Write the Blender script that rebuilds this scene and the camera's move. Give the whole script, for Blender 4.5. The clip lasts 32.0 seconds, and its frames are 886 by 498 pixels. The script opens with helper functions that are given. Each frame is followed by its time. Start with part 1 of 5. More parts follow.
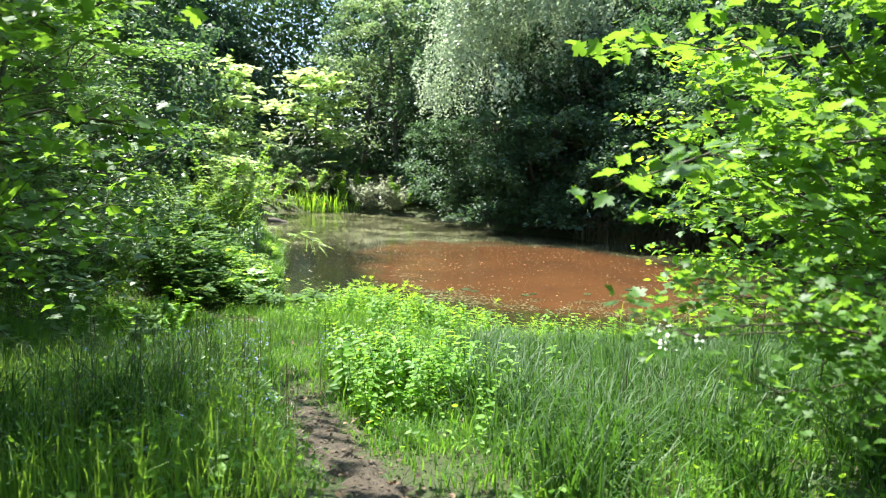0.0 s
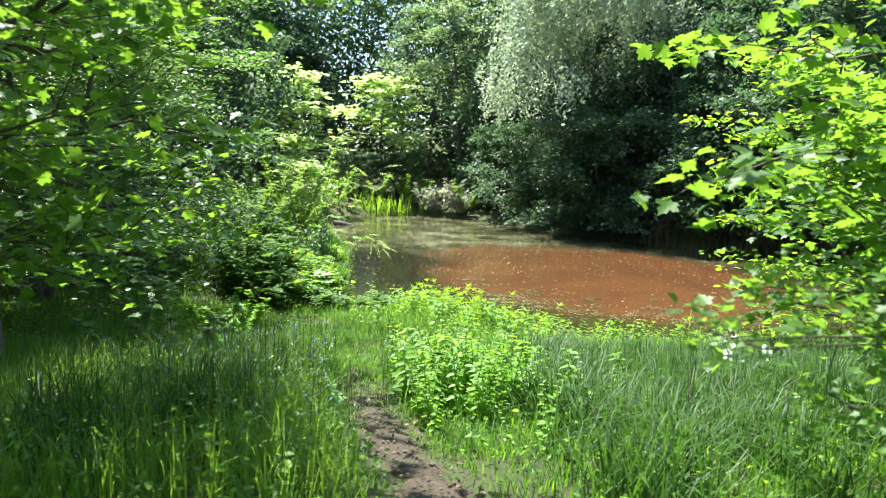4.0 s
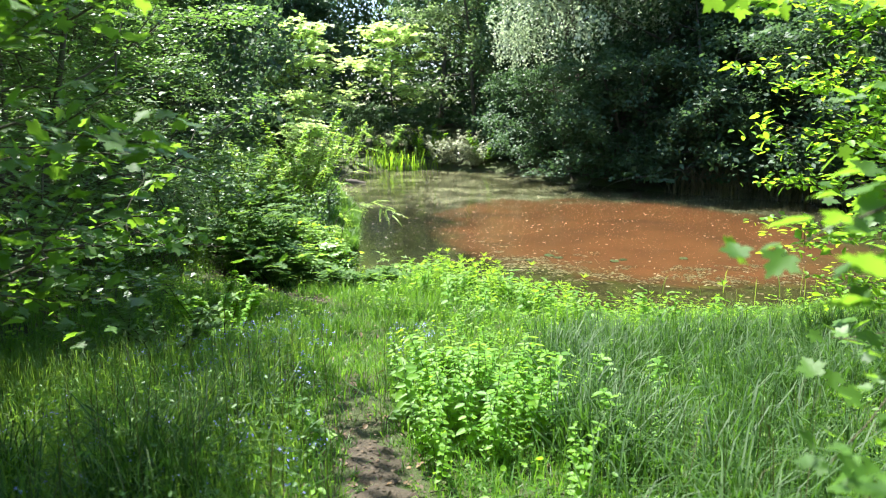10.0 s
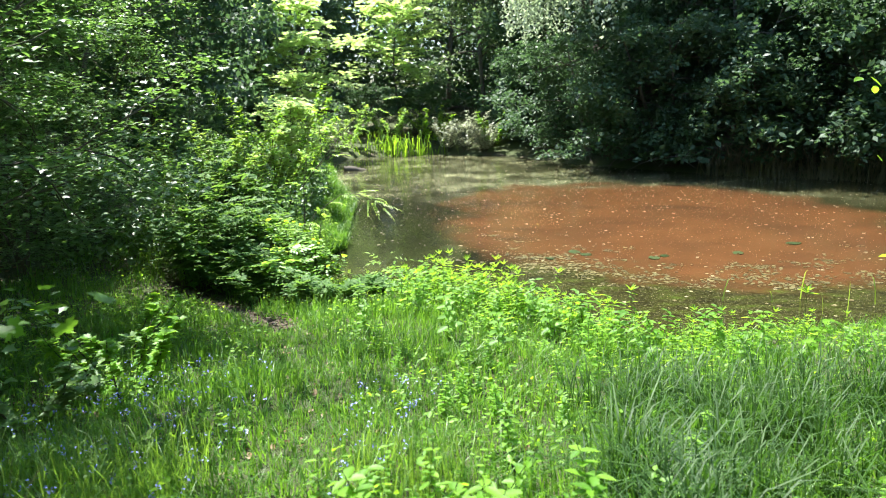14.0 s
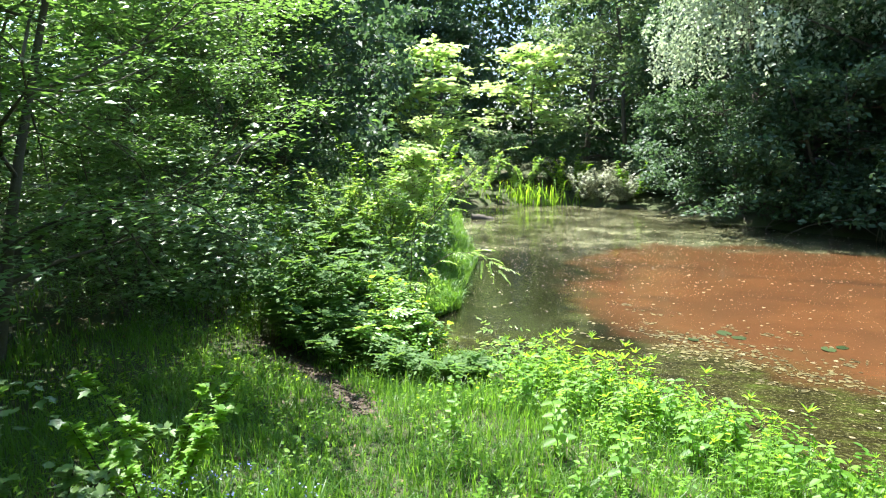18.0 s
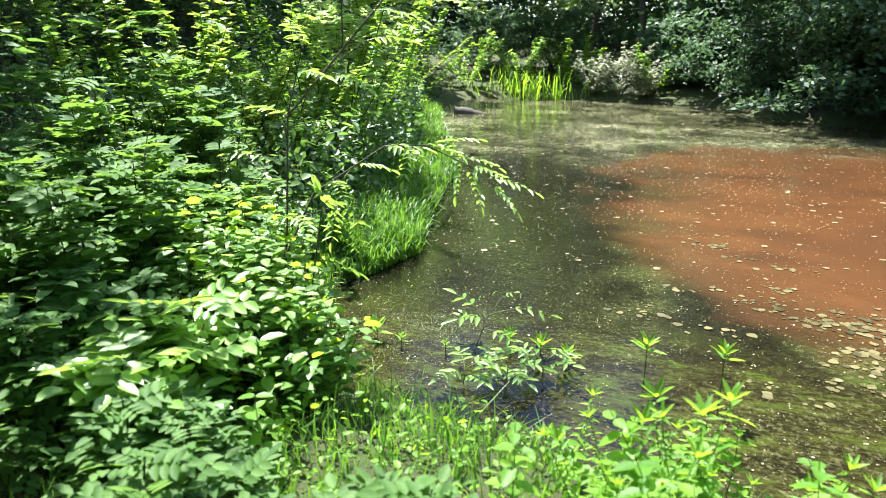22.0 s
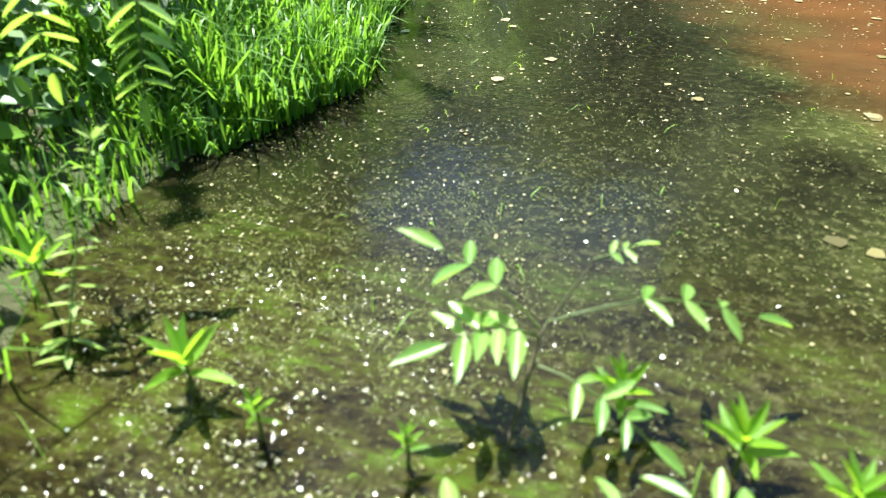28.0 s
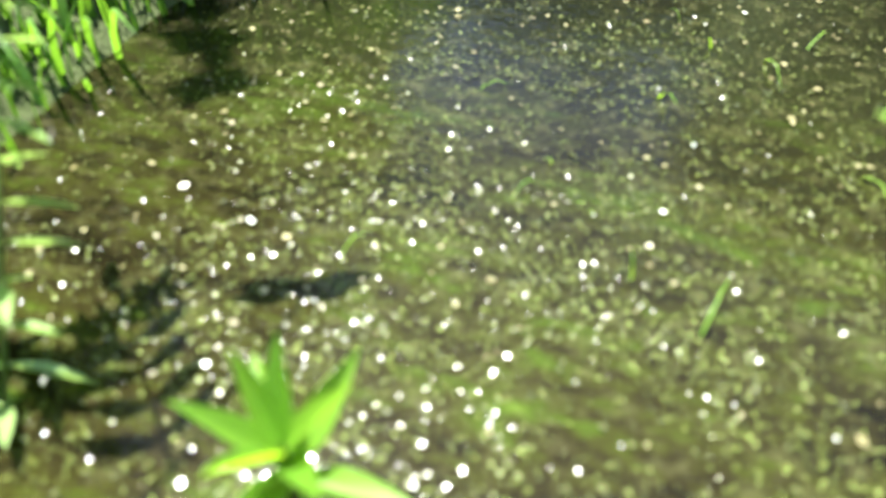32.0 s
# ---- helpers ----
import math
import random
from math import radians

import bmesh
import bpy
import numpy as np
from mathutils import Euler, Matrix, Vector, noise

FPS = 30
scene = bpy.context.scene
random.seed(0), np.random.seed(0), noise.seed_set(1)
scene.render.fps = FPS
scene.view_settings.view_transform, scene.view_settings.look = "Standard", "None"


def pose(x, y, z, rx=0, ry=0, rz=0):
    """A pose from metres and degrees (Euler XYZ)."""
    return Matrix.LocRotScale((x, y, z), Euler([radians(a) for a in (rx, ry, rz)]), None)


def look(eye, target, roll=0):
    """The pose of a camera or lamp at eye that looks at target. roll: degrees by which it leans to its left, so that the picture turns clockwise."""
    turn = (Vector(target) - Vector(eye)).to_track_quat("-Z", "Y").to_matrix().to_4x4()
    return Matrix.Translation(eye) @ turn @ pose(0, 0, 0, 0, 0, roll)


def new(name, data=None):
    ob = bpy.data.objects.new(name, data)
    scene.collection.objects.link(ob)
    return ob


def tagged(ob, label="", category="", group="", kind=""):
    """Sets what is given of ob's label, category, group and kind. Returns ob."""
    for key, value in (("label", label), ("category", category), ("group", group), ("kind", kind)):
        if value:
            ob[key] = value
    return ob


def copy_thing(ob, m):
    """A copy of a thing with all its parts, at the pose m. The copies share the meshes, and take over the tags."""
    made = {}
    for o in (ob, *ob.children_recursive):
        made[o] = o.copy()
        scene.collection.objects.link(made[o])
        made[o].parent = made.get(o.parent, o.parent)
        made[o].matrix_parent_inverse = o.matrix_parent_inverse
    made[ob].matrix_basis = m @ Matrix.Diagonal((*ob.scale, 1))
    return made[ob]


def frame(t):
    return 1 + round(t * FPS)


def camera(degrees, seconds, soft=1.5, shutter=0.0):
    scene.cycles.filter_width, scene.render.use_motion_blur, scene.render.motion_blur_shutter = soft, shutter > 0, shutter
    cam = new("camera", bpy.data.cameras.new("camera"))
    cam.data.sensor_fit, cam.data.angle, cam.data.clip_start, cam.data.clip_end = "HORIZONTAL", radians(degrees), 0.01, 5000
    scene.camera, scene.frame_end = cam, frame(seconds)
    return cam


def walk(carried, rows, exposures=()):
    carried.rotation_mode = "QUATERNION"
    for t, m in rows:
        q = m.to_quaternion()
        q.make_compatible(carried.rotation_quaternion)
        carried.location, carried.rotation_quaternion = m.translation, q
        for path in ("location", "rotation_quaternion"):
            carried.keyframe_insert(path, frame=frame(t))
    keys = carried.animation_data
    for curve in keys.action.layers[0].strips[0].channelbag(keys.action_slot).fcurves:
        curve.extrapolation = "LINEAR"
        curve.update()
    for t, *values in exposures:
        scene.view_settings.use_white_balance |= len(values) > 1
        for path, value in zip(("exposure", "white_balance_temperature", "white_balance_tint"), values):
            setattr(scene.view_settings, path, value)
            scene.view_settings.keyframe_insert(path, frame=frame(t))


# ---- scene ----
cam = camera(67.1, 32.0, soft=1.0)
cam.data.dof.use_dof, cam.data.dof.focus_distance, cam.data.dof.aperture_fstop = True, 6.0, 2.2

# seconds, x, y, z, yaw to the left, pitch, lean
ROWS = [
    (0, -0.018, 0.028, 2.966, 0.00, -7.54, 2.32),
    (0.5, -0.023, 0.023, 2.976, 2.93, -6.68, 1.87),
    (1, -0.023, 0.008, 2.979, 4.34, -6.35, 1.55),
    (1.5, -0.029, 0.011, 2.981, 4.59, -6.84, 1.84),
    (2, -0.024, 0.008, 2.978, 5.33, -6.85, 2.00),
    (2.5, -0.018, 0.016, 2.978, 5.65, -7.23, 1.64),
    (3, -0.016, 0.001, 2.985, 5.83, -7.25, 1.69),
    (3.5, -0.010, 0.005, 2.979, 5.57, -7.40, 1.97),
    (5.5, -0.006, 0.001, 2.980, 4.92, -7.52, 1.60),
    (6, 0.000, 0.000, 2.979, 4.40, -7.41, 1.74),
    (6.5, -0.014, -0.026, 2.995, 4.18, -7.35, 1.92),
    (7, 0.000, 0.013, 2.983, 4.71, -6.48, 2.15),
    (7.5, -0.034, 0.036, 3.083, 5.69, -6.43, 0.69),
    (8, -0.048, 0.080, 3.229, 5.56, -6.93, -0.36),
    (8.5, -0.066, 0.134, 3.330, 2.45, -9.70, -1.08),
    (9, -0.026, 0.327, 3.332, 3.24, -10.09, -1.55),
    (9.5, 0.010, 0.588, 3.277, 5.23, -12.36, -0.03),
    (10, -0.011, 0.901, 3.178, 7.02, -11.91, -0.19),
    (10.5, -0.020, 1.227, 3.073, 7.60, -11.60, -1.15),
    (11, -0.015, 1.571, 2.964, 11.11, -11.93, 0.17),
    (11.5, -0.073, 1.905, 2.860, 11.80, -12.86, -0.54),
    (12, -0.082, 2.267, 2.812, 4.70, -11.34, -0.79),
    (12.5, -0.026, 2.609, 2.836, 4.94, -10.64, 0.70),
    (13, -0.063, 2.901, 2.826, 6.38, -12.51, 0.76),
    (13.5, -0.124, 3.111, 2.886, 7.47, -13.42, -0.90),
    (15.5, -0.163, 3.866, 2.885, 10.74, -11.33, -2.65),
    (16, -0.197, 4.090, 2.842, 16.43, -12.58, -1.88),
    (16.5, -0.196, 4.340, 2.856, 17.64, -12.15, -2.16),
    (17, -0.228, 4.577, 2.896, 21.19, -6.29, -1.75),
    (17.5, -0.181, 4.593, 2.929, 20.58, -6.83, -1.39),
    (18, -0.182, 4.577, 2.935, 19.61, -9.10, -0.29),
    (18.5, -0.177, 4.563, 2.937, 19.65, -8.53, -0.18),
    (19, -0.182, 4.568, 2.931, 19.07, -10.73, 0.32),
    (19.5, -0.206, 4.693, 2.908, 18.08, -11.63, 0.01),
    (20, -0.500, 5.880, 2.690, 17.90, -12.00, 0.20),
    (21, -1.050, 8.100, 2.300, 18.50, -14.00, 0.40),
    (22, -1.600, 9.730, 1.960, 18.50, -17.00, 0.30),
    (23, -2.050, 10.910, 1.800, 18.50, -20.50, 0.00),
    (24, -2.400, 11.720, 1.620, 18.50, -24.00, -0.30),
    (25, -2.480, 12.000, 1.450, 18.20, -26.50, -0.30),
    (26, -2.520, 12.170, 1.320, 17.60, -28.80, -0.15),
    (28.5, -2.550, 12.900, 1.000, 17.00, -33.00, 0.00),
    (29, -2.771, 13.031, 0.954, 16.68, -33.50, -0.10),
    (29.5, -2.930, 13.135, 0.866, 16.77, -33.92, -0.10),
    (30, -3.067, 13.283, 0.762, 17.00, -38.00, 0.00),
    (30.5, -3.164, 13.339, 0.686, 17.00, -41.00, 0.00),
    (31, -3.209, 13.357, 0.636, 17.00, -43.00, 0.00),
    (32, -3.165, 13.364, 0.601, 17.00, -43.00, 0.00),
]


def stand(x, y, z, yaw, pitch, lean):
    ya, pi = radians(yaw), radians(pitch)
    ahead = Vector((-math.sin(ya) * math.cos(pi), math.cos(ya) * math.cos(pi), math.sin(pi)))
    eye = Vector((x, y, z))
    return look(eye, eye + 2 * ahead, lean)


walk(cam, [(t, stand(*v)) for t, *v in ROWS], exposures=[(0, 2.05, 6000, 10), (13, 2.08, 6000, 10), (15.5, 1.98, 5950, 11), (16.4, 2.0, 5900, 12), (17, 2.18, 5900, 13), (22, 2.12, 5850, 13), (24, 1.84, 5900, 6), (26, 2.08, 6000, 1), (29, 2.33, 6100, 2), (30, 2.42, 6150, 2), (31, 2.4, 6200, 2), (32, 2.38, 6200, 2)])

# ---- world and sun ----
SUN_AZ, SUN_EL = radians(-44), radians(64)  # from +y towards +x; height
world = bpy.data.worlds.new("world")
scene.world = world
world.use_nodes = True
wn = world.node_tree
sky = wn.nodes.new("ShaderNodeTexSky")
sky.sky_type, sky.sun_disc, sky.sun_elevation, sky.sun_rotation = "NISHITA", False, SUN_EL, SUN_AZ
wn.links.new(sky.outputs[0], wn.nodes["Background"].inputs[0])
wn.nodes["Background"].inputs[1].default_value = 0.1
sun_data = bpy.data.lights.new("sun", "SUN")
sun_data.energy, sun_data.angle, sun_data.color = 5.0, radians(0.5), (1.0, 0.94, 0.82)
sun = new("sun", sun_data)
to_sun = Vector((math.sin(SUN_AZ) * math.cos(SUN_EL), math.cos(SUN_AZ) * math.cos(SUN_EL), math.sin(SUN_EL)))
sun.matrix_world = look(to_sun * 60, (0, 0, 0))


# ---- materials ----
def node_mat(name):
    m = bpy.data.materials.new(name)
    m.use_nodes = True
    nt = m.node_tree
    b = nt.nodes["Principled BSDF"]
    return m, nt, b, nt.nodes["Material Output"]


def mathn(nt, op, a, b=None):
    n = nt.nodes.new("ShaderNodeMath")
    n.operation = op
    for i, v in enumerate((a, b)):
        if v is None:
            continue
        if isinstance(v, (int, float)):
            n.inputs[i].default_value = v
        else:
            nt.links.new(v, n.inputs[i])
    return n.outputs[0]


def ramp(nt, fac, stops):
    n = nt.nodes.new("ShaderNodeValToRGB")
    el = n.color_ramp.elements
    while len(el) < len(stops):
        el.new(0.5)
    for e, (p, c) in zip(el, stops):
        e.position, e.color = p, (*c, 1) if len(c) == 3 else c
    nt.links.new(fac, n.inputs[0])
    return n.outputs[0]


def noise_tex(nt, scale, detail=3.0, rough=0.55, vec=None):
    n = nt.nodes.new("ShaderNodeTexNoise")
    n.inputs["Scale"].default_value, n.inputs["Detail"].default_value, n.inputs["Roughness"].default_value = scale, detail, rough
    if vec is not None:
        nt.links.new(vec, n.inputs["Vector"])
    return n.outputs[0]


def mixc(nt, fac, a, b, kind="MIX"):
    n = nt.nodes.new("ShaderNodeMix")
    n.data_type, n.blend_type = "RGBA", kind
    for sock, v in ((n.inputs[0], fac), (n.inputs[6], a), (n.inputs[7], b)):
        if isinstance(v, (int, float)):
            sock.default_value = v
        elif isinstance(v, tuple):
            sock.default_value = (*v, 1)
        else:
            nt.links.new(v, sock)
    return n.outputs[2]


def place_vec(nt):
    return nt.nodes.new("ShaderNodeNewGeometry").outputs["Position"]


def bump(nt, b, height, strength, dist=0.02):
    n = nt.nodes.new("ShaderNodeBump")
    n.inputs["Strength"].default_value, n.inputs["Distance"].default_value = strength, dist
    nt.links.new(height, n.inputs["Height"])
    nt.links.new(n.outputs[0], b.inputs["Normal"])


def leaf_mat(name, dark, light, through_col, share=0.42, rough=0.42, gloss=0.42):
    m, nt, b, out = node_mat(name)
    geo = nt.nodes.new("ShaderNodeNewGeometry")
    info = nt.nodes.new("ShaderNodeObjectInfo")
    r = mathn(nt, "FRACT", mathn(nt, "ADD", geo.outputs["Random Per Island"], info.outputs["Random"]))
    patch = noise_tex(nt, 1.3, 2.0, vec=geo.outputs["Position"])
    fac = mathn(nt, "ADD", mathn(nt, "MULTIPLY", r, 0.6), mathn(nt, "MULTIPLY", patch, 0.4))
    col = ramp(nt, fac, [(0.15, dark), (0.85, light)])
    vein = noise_tex(nt, 90.0, 3.0, vec=geo.outputs["Position"])
    col = mixc(nt, mathn(nt, "MULTIPLY", vein, 0.45), col, tuple(c * 0.6 for c in dark))
    nt.links.new(col, b.inputs["Base Color"])
    b.inputs["Roughness"].default_value = rough
    b.inputs["Specular IOR Level"].default_value = gloss
    bump(nt, b, vein, 0.25, 0.004)
    tr = nt.nodes.new("ShaderNodeBsdfTranslucent")
    nt.links.new(mixc(nt, 0.65, col, through_col), tr.inputs[0])
    mx = nt.nodes.new("ShaderNodeMixShader")
    mx.inputs[0].default_value = share
    nt.links.new(b.outputs[0], mx.inputs[1])
    nt.links.new(tr.outputs[0], mx.inputs[2])
    nt.links.new(mx.outputs[0], out.inputs[0])
    return m


def bark_mat(name, a, c):
    m, nt, b, _ = node_mat(name)
    v = place_vec(nt)
    n1, n2 = noise_tex(nt, 3.0, 4.0, vec=v), noise_tex(nt, 45.0, 5.0, 0.7, vec=v)
    col = mixc(nt, n2, a, c)
    moss = ramp(nt, n1, [(0.5, (0, 0, 0)), (0.7, (1, 1, 1))])
    nt.links.new(mixc(nt, mathn(nt, "MULTIPLY", moss, 0.5), col, (0.05, 0.07, 0.02)), b.inputs["Base Color"])
    b.inputs["Roughness"].default_value = 0.9
    bump(nt, b, n2, 0.8, 0.01)
    return m


M_MAPLE = leaf_mat("maple_leaf", (0.035, 0.095, 0.012), (0.11, 0.23, 0.03), (0.32, 0.58, 0.03), 0.5, 0.5)
M_WILLOW = leaf_mat("willow_leaf", (0.24, 0.31, 0.19), (0.56, 0.62, 0.46), (0.52, 0.66, 0.34), 0.42, 0.42)
M_DARK = leaf_mat("shade_leaf", (0.036, 0.085, 0.038), (0.115, 0.185, 0.098), (0.14, 0.26, 0.07), 0.36, 0.55)
M_WOODS = leaf_mat("woodland_leaf", (0.035, 0.085, 0.03), (0.11, 0.18, 0.08), (0.16, 0.30, 0.05), 0.4, 0.6)
M_HAZEL = leaf_mat("hazel_leaf", (0.06, 0.13, 0.04), (0.155, 0.26, 0.085), (0.24, 0.44, 0.05), 0.42, 0.42, 0.65)
M_BRIGHT = leaf_mat("young_leaf", (0.15, 0.28, 0.04), (0.30, 0.44, 0.08), (0.48, 0.66, 0.06), 0.48)
M_HERB = leaf_mat("herb_leaf", (0.07, 0.19, 0.015), (0.24, 0.44, 0.04), (0.48, 0.76, 0.03), 0.55, 0.5)
# pale from sunlight put into the colour; M_SHADY is the shaded tone
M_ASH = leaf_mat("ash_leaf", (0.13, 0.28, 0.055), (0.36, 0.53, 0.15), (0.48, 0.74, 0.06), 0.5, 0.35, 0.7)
M_GRASS = leaf_mat("grass_blade", (0.05, 0.14, 0.018), (0.14, 0.27, 0.04), (0.26, 0.50, 0.025), 0.45)
M_REED = leaf_mat("dry_reed", (0.12, 0.10, 0.05), (0.30, 0.26, 0.15), (0.25, 0.2, 0.08), 0.25, 0.6)
M_BARK = bark_mat("bark", (0.05, 0.04, 0.03), (0.14, 0.12, 0.09))
M_TWIG = bark_mat("twig", (0.03, 0.025, 0.015), (0.09, 0.07, 0.04))
M_STEM = leaf_mat("green_stem", (0.06, 0.10, 0.02), (0.12, 0.16, 0.04), (0.12, 0.2, 0.02), 0.15)


def plain_mat(name, col, rough=0.6, var=0.3, scale=40.0):
    m, nt, b, _ = node_mat(name)
    n = noise_tex(nt, scale, 3.0, vec=place_vec(nt))
    nt.links.new(mixc(nt, mathn(nt, "MULTIPLY", n, var), col, tuple(c * 0.4 for c in col)), b.inputs["Base Color"])
    b.inputs["Roughness"].default_value = rough
    return m


M_PETAL = plain_mat("white_petal", (0.8, 0.8, 0.76), 0.5, 0.15)
M_BLUE = plain_mat("blue_petal", (0.24, 0.26, 0.6), 0.5, 0.3)
M_DEAD = leaf_mat("dead_leaf", (0.10, 0.055, 0.025), (0.30, 0.20, 0.10), (0.2, 0.1, 0.03), 0.15, 0.6)
M_CRUMB = leaf_mat("leaf_crumb", (0.035, 0.024, 0.014), (0.15, 0.105, 0.06), (0.1, 0.06, 0.02), 0.1, 0.8)
M_PAD = leaf_mat("floating_leaf", (0.05, 0.045, 0.02), (0.24, 0.21, 0.09), (0.3, 0.3, 0.08), 0.1, 0.3)
M_WEED = leaf_mat("pond_weed", (0.03, 0.034, 0.012), (0.15, 0.16, 0.06), (0.2, 0.3, 0.05), 0.1, 0.16)


def ground_mat():
    m, nt, b, _ = node_mat("woodland_soil")
    v = place_vec(nt)
    n1, n2, n3 = noise_tex(nt, 0.9, 4.0, vec=v), noise_tex(nt, 9.0, 5.0, 0.65, vec=v), noise_tex(nt, 70.0, 4.0, 0.7, vec=v)
    soil = mixc(nt, n2, (0.045, 0.03, 0.018), (0.15, 0.11, 0.07))
    moss = ramp(nt, n1, [(0.28, (0, 0, 0)), (0.48, (1, 1, 1))])
    col = mixc(nt, mathn(nt, "MULTIPLY", moss, 0.9), soil, (0.05, 0.078, 0.012))
    nt.links.new(mixc(nt, mathn(nt, "MULTIPLY", n3, 0.5), col, (0.02, 0.016, 0.01)), b.inputs["Base Color"])
    b.inputs["Roughness"].default_value = 0.95
    bump(nt, b, mathn(nt, "ADD", n2, n3), 0.9, 0.03)
    return m


def path_mat():
    m, nt, b, _ = node_mat("trodden_earth")
    v = place_vec(nt)
    n2, n3 = noise_tex(nt, 6.0, 5.0, 0.65, vec=v), noise_tex(nt, 60.0, 4.0, 0.7, vec=v)
    col = mixc(nt, n2, (0.035, 0.027, 0.016), (0.105, 0.082, 0.052))
    nt.links.new(mixc(nt, mathn(nt, "MULTIPLY", n3, 0.5), col, (0.05, 0.035, 0.02)), b.inputs["Base Color"])
    b.inputs["Roughness"].default_value = 0.95
    bump(nt, b, mathn(nt, "ADD", n2, n3), 0.9, 0.03)
    return m


def water_mat():
    """Pond water, ochre with silt in its middle, dark and weedy round it."""
    m, nt, b, _ = node_mat("pond_water")
    v = place_vec(nt)
    sep = nt.nodes.new("ShaderNodeSeparateXYZ")
    nt.links.new(v, sep.inputs[0])
    wob = mathn(nt, "MULTIPLY", mathn(nt, "SUBTRACT", noise_tex(nt, 0.35, 4.0, 0.6, vec=v), 0.5), 1.5)
    # silt cloud: an ellipse turned by 20 degrees
    dx, dy = mathn(nt, "SUBTRACT", sep.outputs[0], 2.7), mathn(nt, "SUBTRACT", sep.outputs[1], 18.9)
    c, s = math.cos(radians(24)), math.sin(radians(24))
    u = mathn(nt, "ADD", mathn(nt, "MULTIPLY", dx, c), mathn(nt, "MULTIPLY", dy, s))
    w = mathn(nt, "ADD", mathn(nt, "MULTIPLY", dx, -s), mathn(nt, "MULTIPLY", dy, c))
    u, w = mathn(nt, "DIVIDE", u, 5.3), mathn(nt, "DIVIDE", w, 6.3)
    r2 = mathn(nt, "ADD", mathn(nt, "MULTIPLY", u, u), mathn(nt, "MULTIPLY", w, w))
    edge = mathn(nt, "ADD", r2, wob)
    silt = ramp(nt, edge, [(0.52, (1, 1, 1)), (0.76, (0.72, 0.72, 0.72)), (1.02, (0, 0, 0))])
    fine = noise_tex(nt, 1.6, 5.0, 0.65, vec=v)
    ochre = mixc(nt, fine, (0.058, 0.025, 0.009), (0.112, 0.05, 0.019))
    drift = ramp(nt, noise_tex(nt, 0.45, 4.0, 0.6, vec=v), [(0.42, (0, 0, 0)), (0.6, (1, 1, 1))])
    mp3 = nt.nodes.new("ShaderNodeMapping")
    mp3.inputs["Scale"].default_value, mp3.inputs["Rotation"].default_value = (0.35, 1.2, 1.0), (0, 0, radians(-25))
    nt.links.new(v, mp3.inputs[0])
    wisp = ramp(nt, noise_tex(nt, 0.9, 5.0, 0.7, vec=mp3.outputs[0]), [(0.52, (0, 0, 0)), (0.66, (1, 1, 1))])
    ochre = mixc(nt, mathn(nt, "MULTIPLY", drift, 0.35), ochre, (0.036, 0.02, 0.011))
    ochre = mixc(nt, mathn(nt, "MULTIPLY", wisp, 0.4), ochre, (0.024, 0.014, 0.009))
    mat = ramp(nt, noise_tex(nt, 0.55, 5.0, 0.6, vec=v), [(0.44, (0, 0, 0)), (0.56, (1, 1, 1))])
    # mat cut left of x -2: the trees' dark reflection, put in as colour
    mat = mathn(nt, "MULTIPLY", mat, ramp(nt, mathn(nt, "MULTIPLY", mathn(nt, "ADD", sep.outputs[0], 10.0), 0.05), [(0.385, (0.12, 0.12, 0.12)), (0.42, (1, 1, 1))]))
    mat = mathn(nt, "MAXIMUM", mat, ramp(nt, mathn(nt, "MULTIPLY", mathn(nt, "ADD", sep.outputs[0], 10.0), 0.05), [(0.46, (0, 0, 0)), (0.52, (1, 1, 1))]))
    mat = mathn(nt, "MULTIPLY", mat, ramp(nt, mathn(nt, "MULTIPLY", sep.outputs[1], 0.025), [(0.41, (1, 1, 1)), (0.50, (0.25, 0.25, 0.25))]))
    speck = ramp(nt, noise_tex(nt, 22.0, 5.0, 0.8, vec=v), [(0.52, (0, 0, 0)), (0.62, (1, 1, 1))])
    mp = nt.nodes.new("ShaderNodeMapping")
    mp.inputs["Scale"].default_value = (0.4, 1.0, 1.0)
    nt.links.new(v, mp.inputs[0])
    algae = ramp(nt, mathn(nt, "ADD", mathn(nt, "MULTIPLY", noise_tex(nt, 5.0, 5.0, 0.65, vec=mp.outputs[0]), 0.5), mathn(nt, "MULTIPLY", noise_tex(nt, 33.0, 5.0, 0.75, vec=mp.outputs[0]), 0.5)), [(0.42, (0.005, 0.0035, 0.002)), (0.49, (0.017, 0.014, 0.005)), (0.54, (0.028, 0.030, 0.006)), (0.59, (0.034, 0.052, 0.006)), (0.67, (0.07, 0.11, 0.012))])
    near = ramp(nt, mathn(nt, "MULTIPLY", sep.outputs[1], 0.05), [(0.69, (1, 1, 1)), (0.735, (0, 0, 0))])
    murk = ramp(nt, noise_tex(nt, 2.6, 5.0, 0.7, vec=v), [(0.38, (0, 0, 0)), (0.62, (1, 1, 1))])
    weed = mixc(nt, mathn(nt, "MULTIPLY", mat, mathn(nt, "ADD", 0.35, mathn(nt, "MULTIPLY", murk, 0.65))), (0.005, 0.0045, 0.003), (0.047, 0.054, 0.016))
    weed = mixc(nt, mathn(nt, "MULTIPLY", near, 0.85), weed, algae)
    scum = mathn(nt, "MULTIPLY", ramp(nt, mathn(nt, "MULTIPLY", sep.outputs[1], 0.025), [(0.5, (0, 0, 0)), (0.63, (1, 1, 1))]), ramp(nt, noise_tex(nt, 0.5, 5.0, 0.65, vec=v), [(0.34, (0, 0, 0)), (0.7, (1, 1, 1))]))
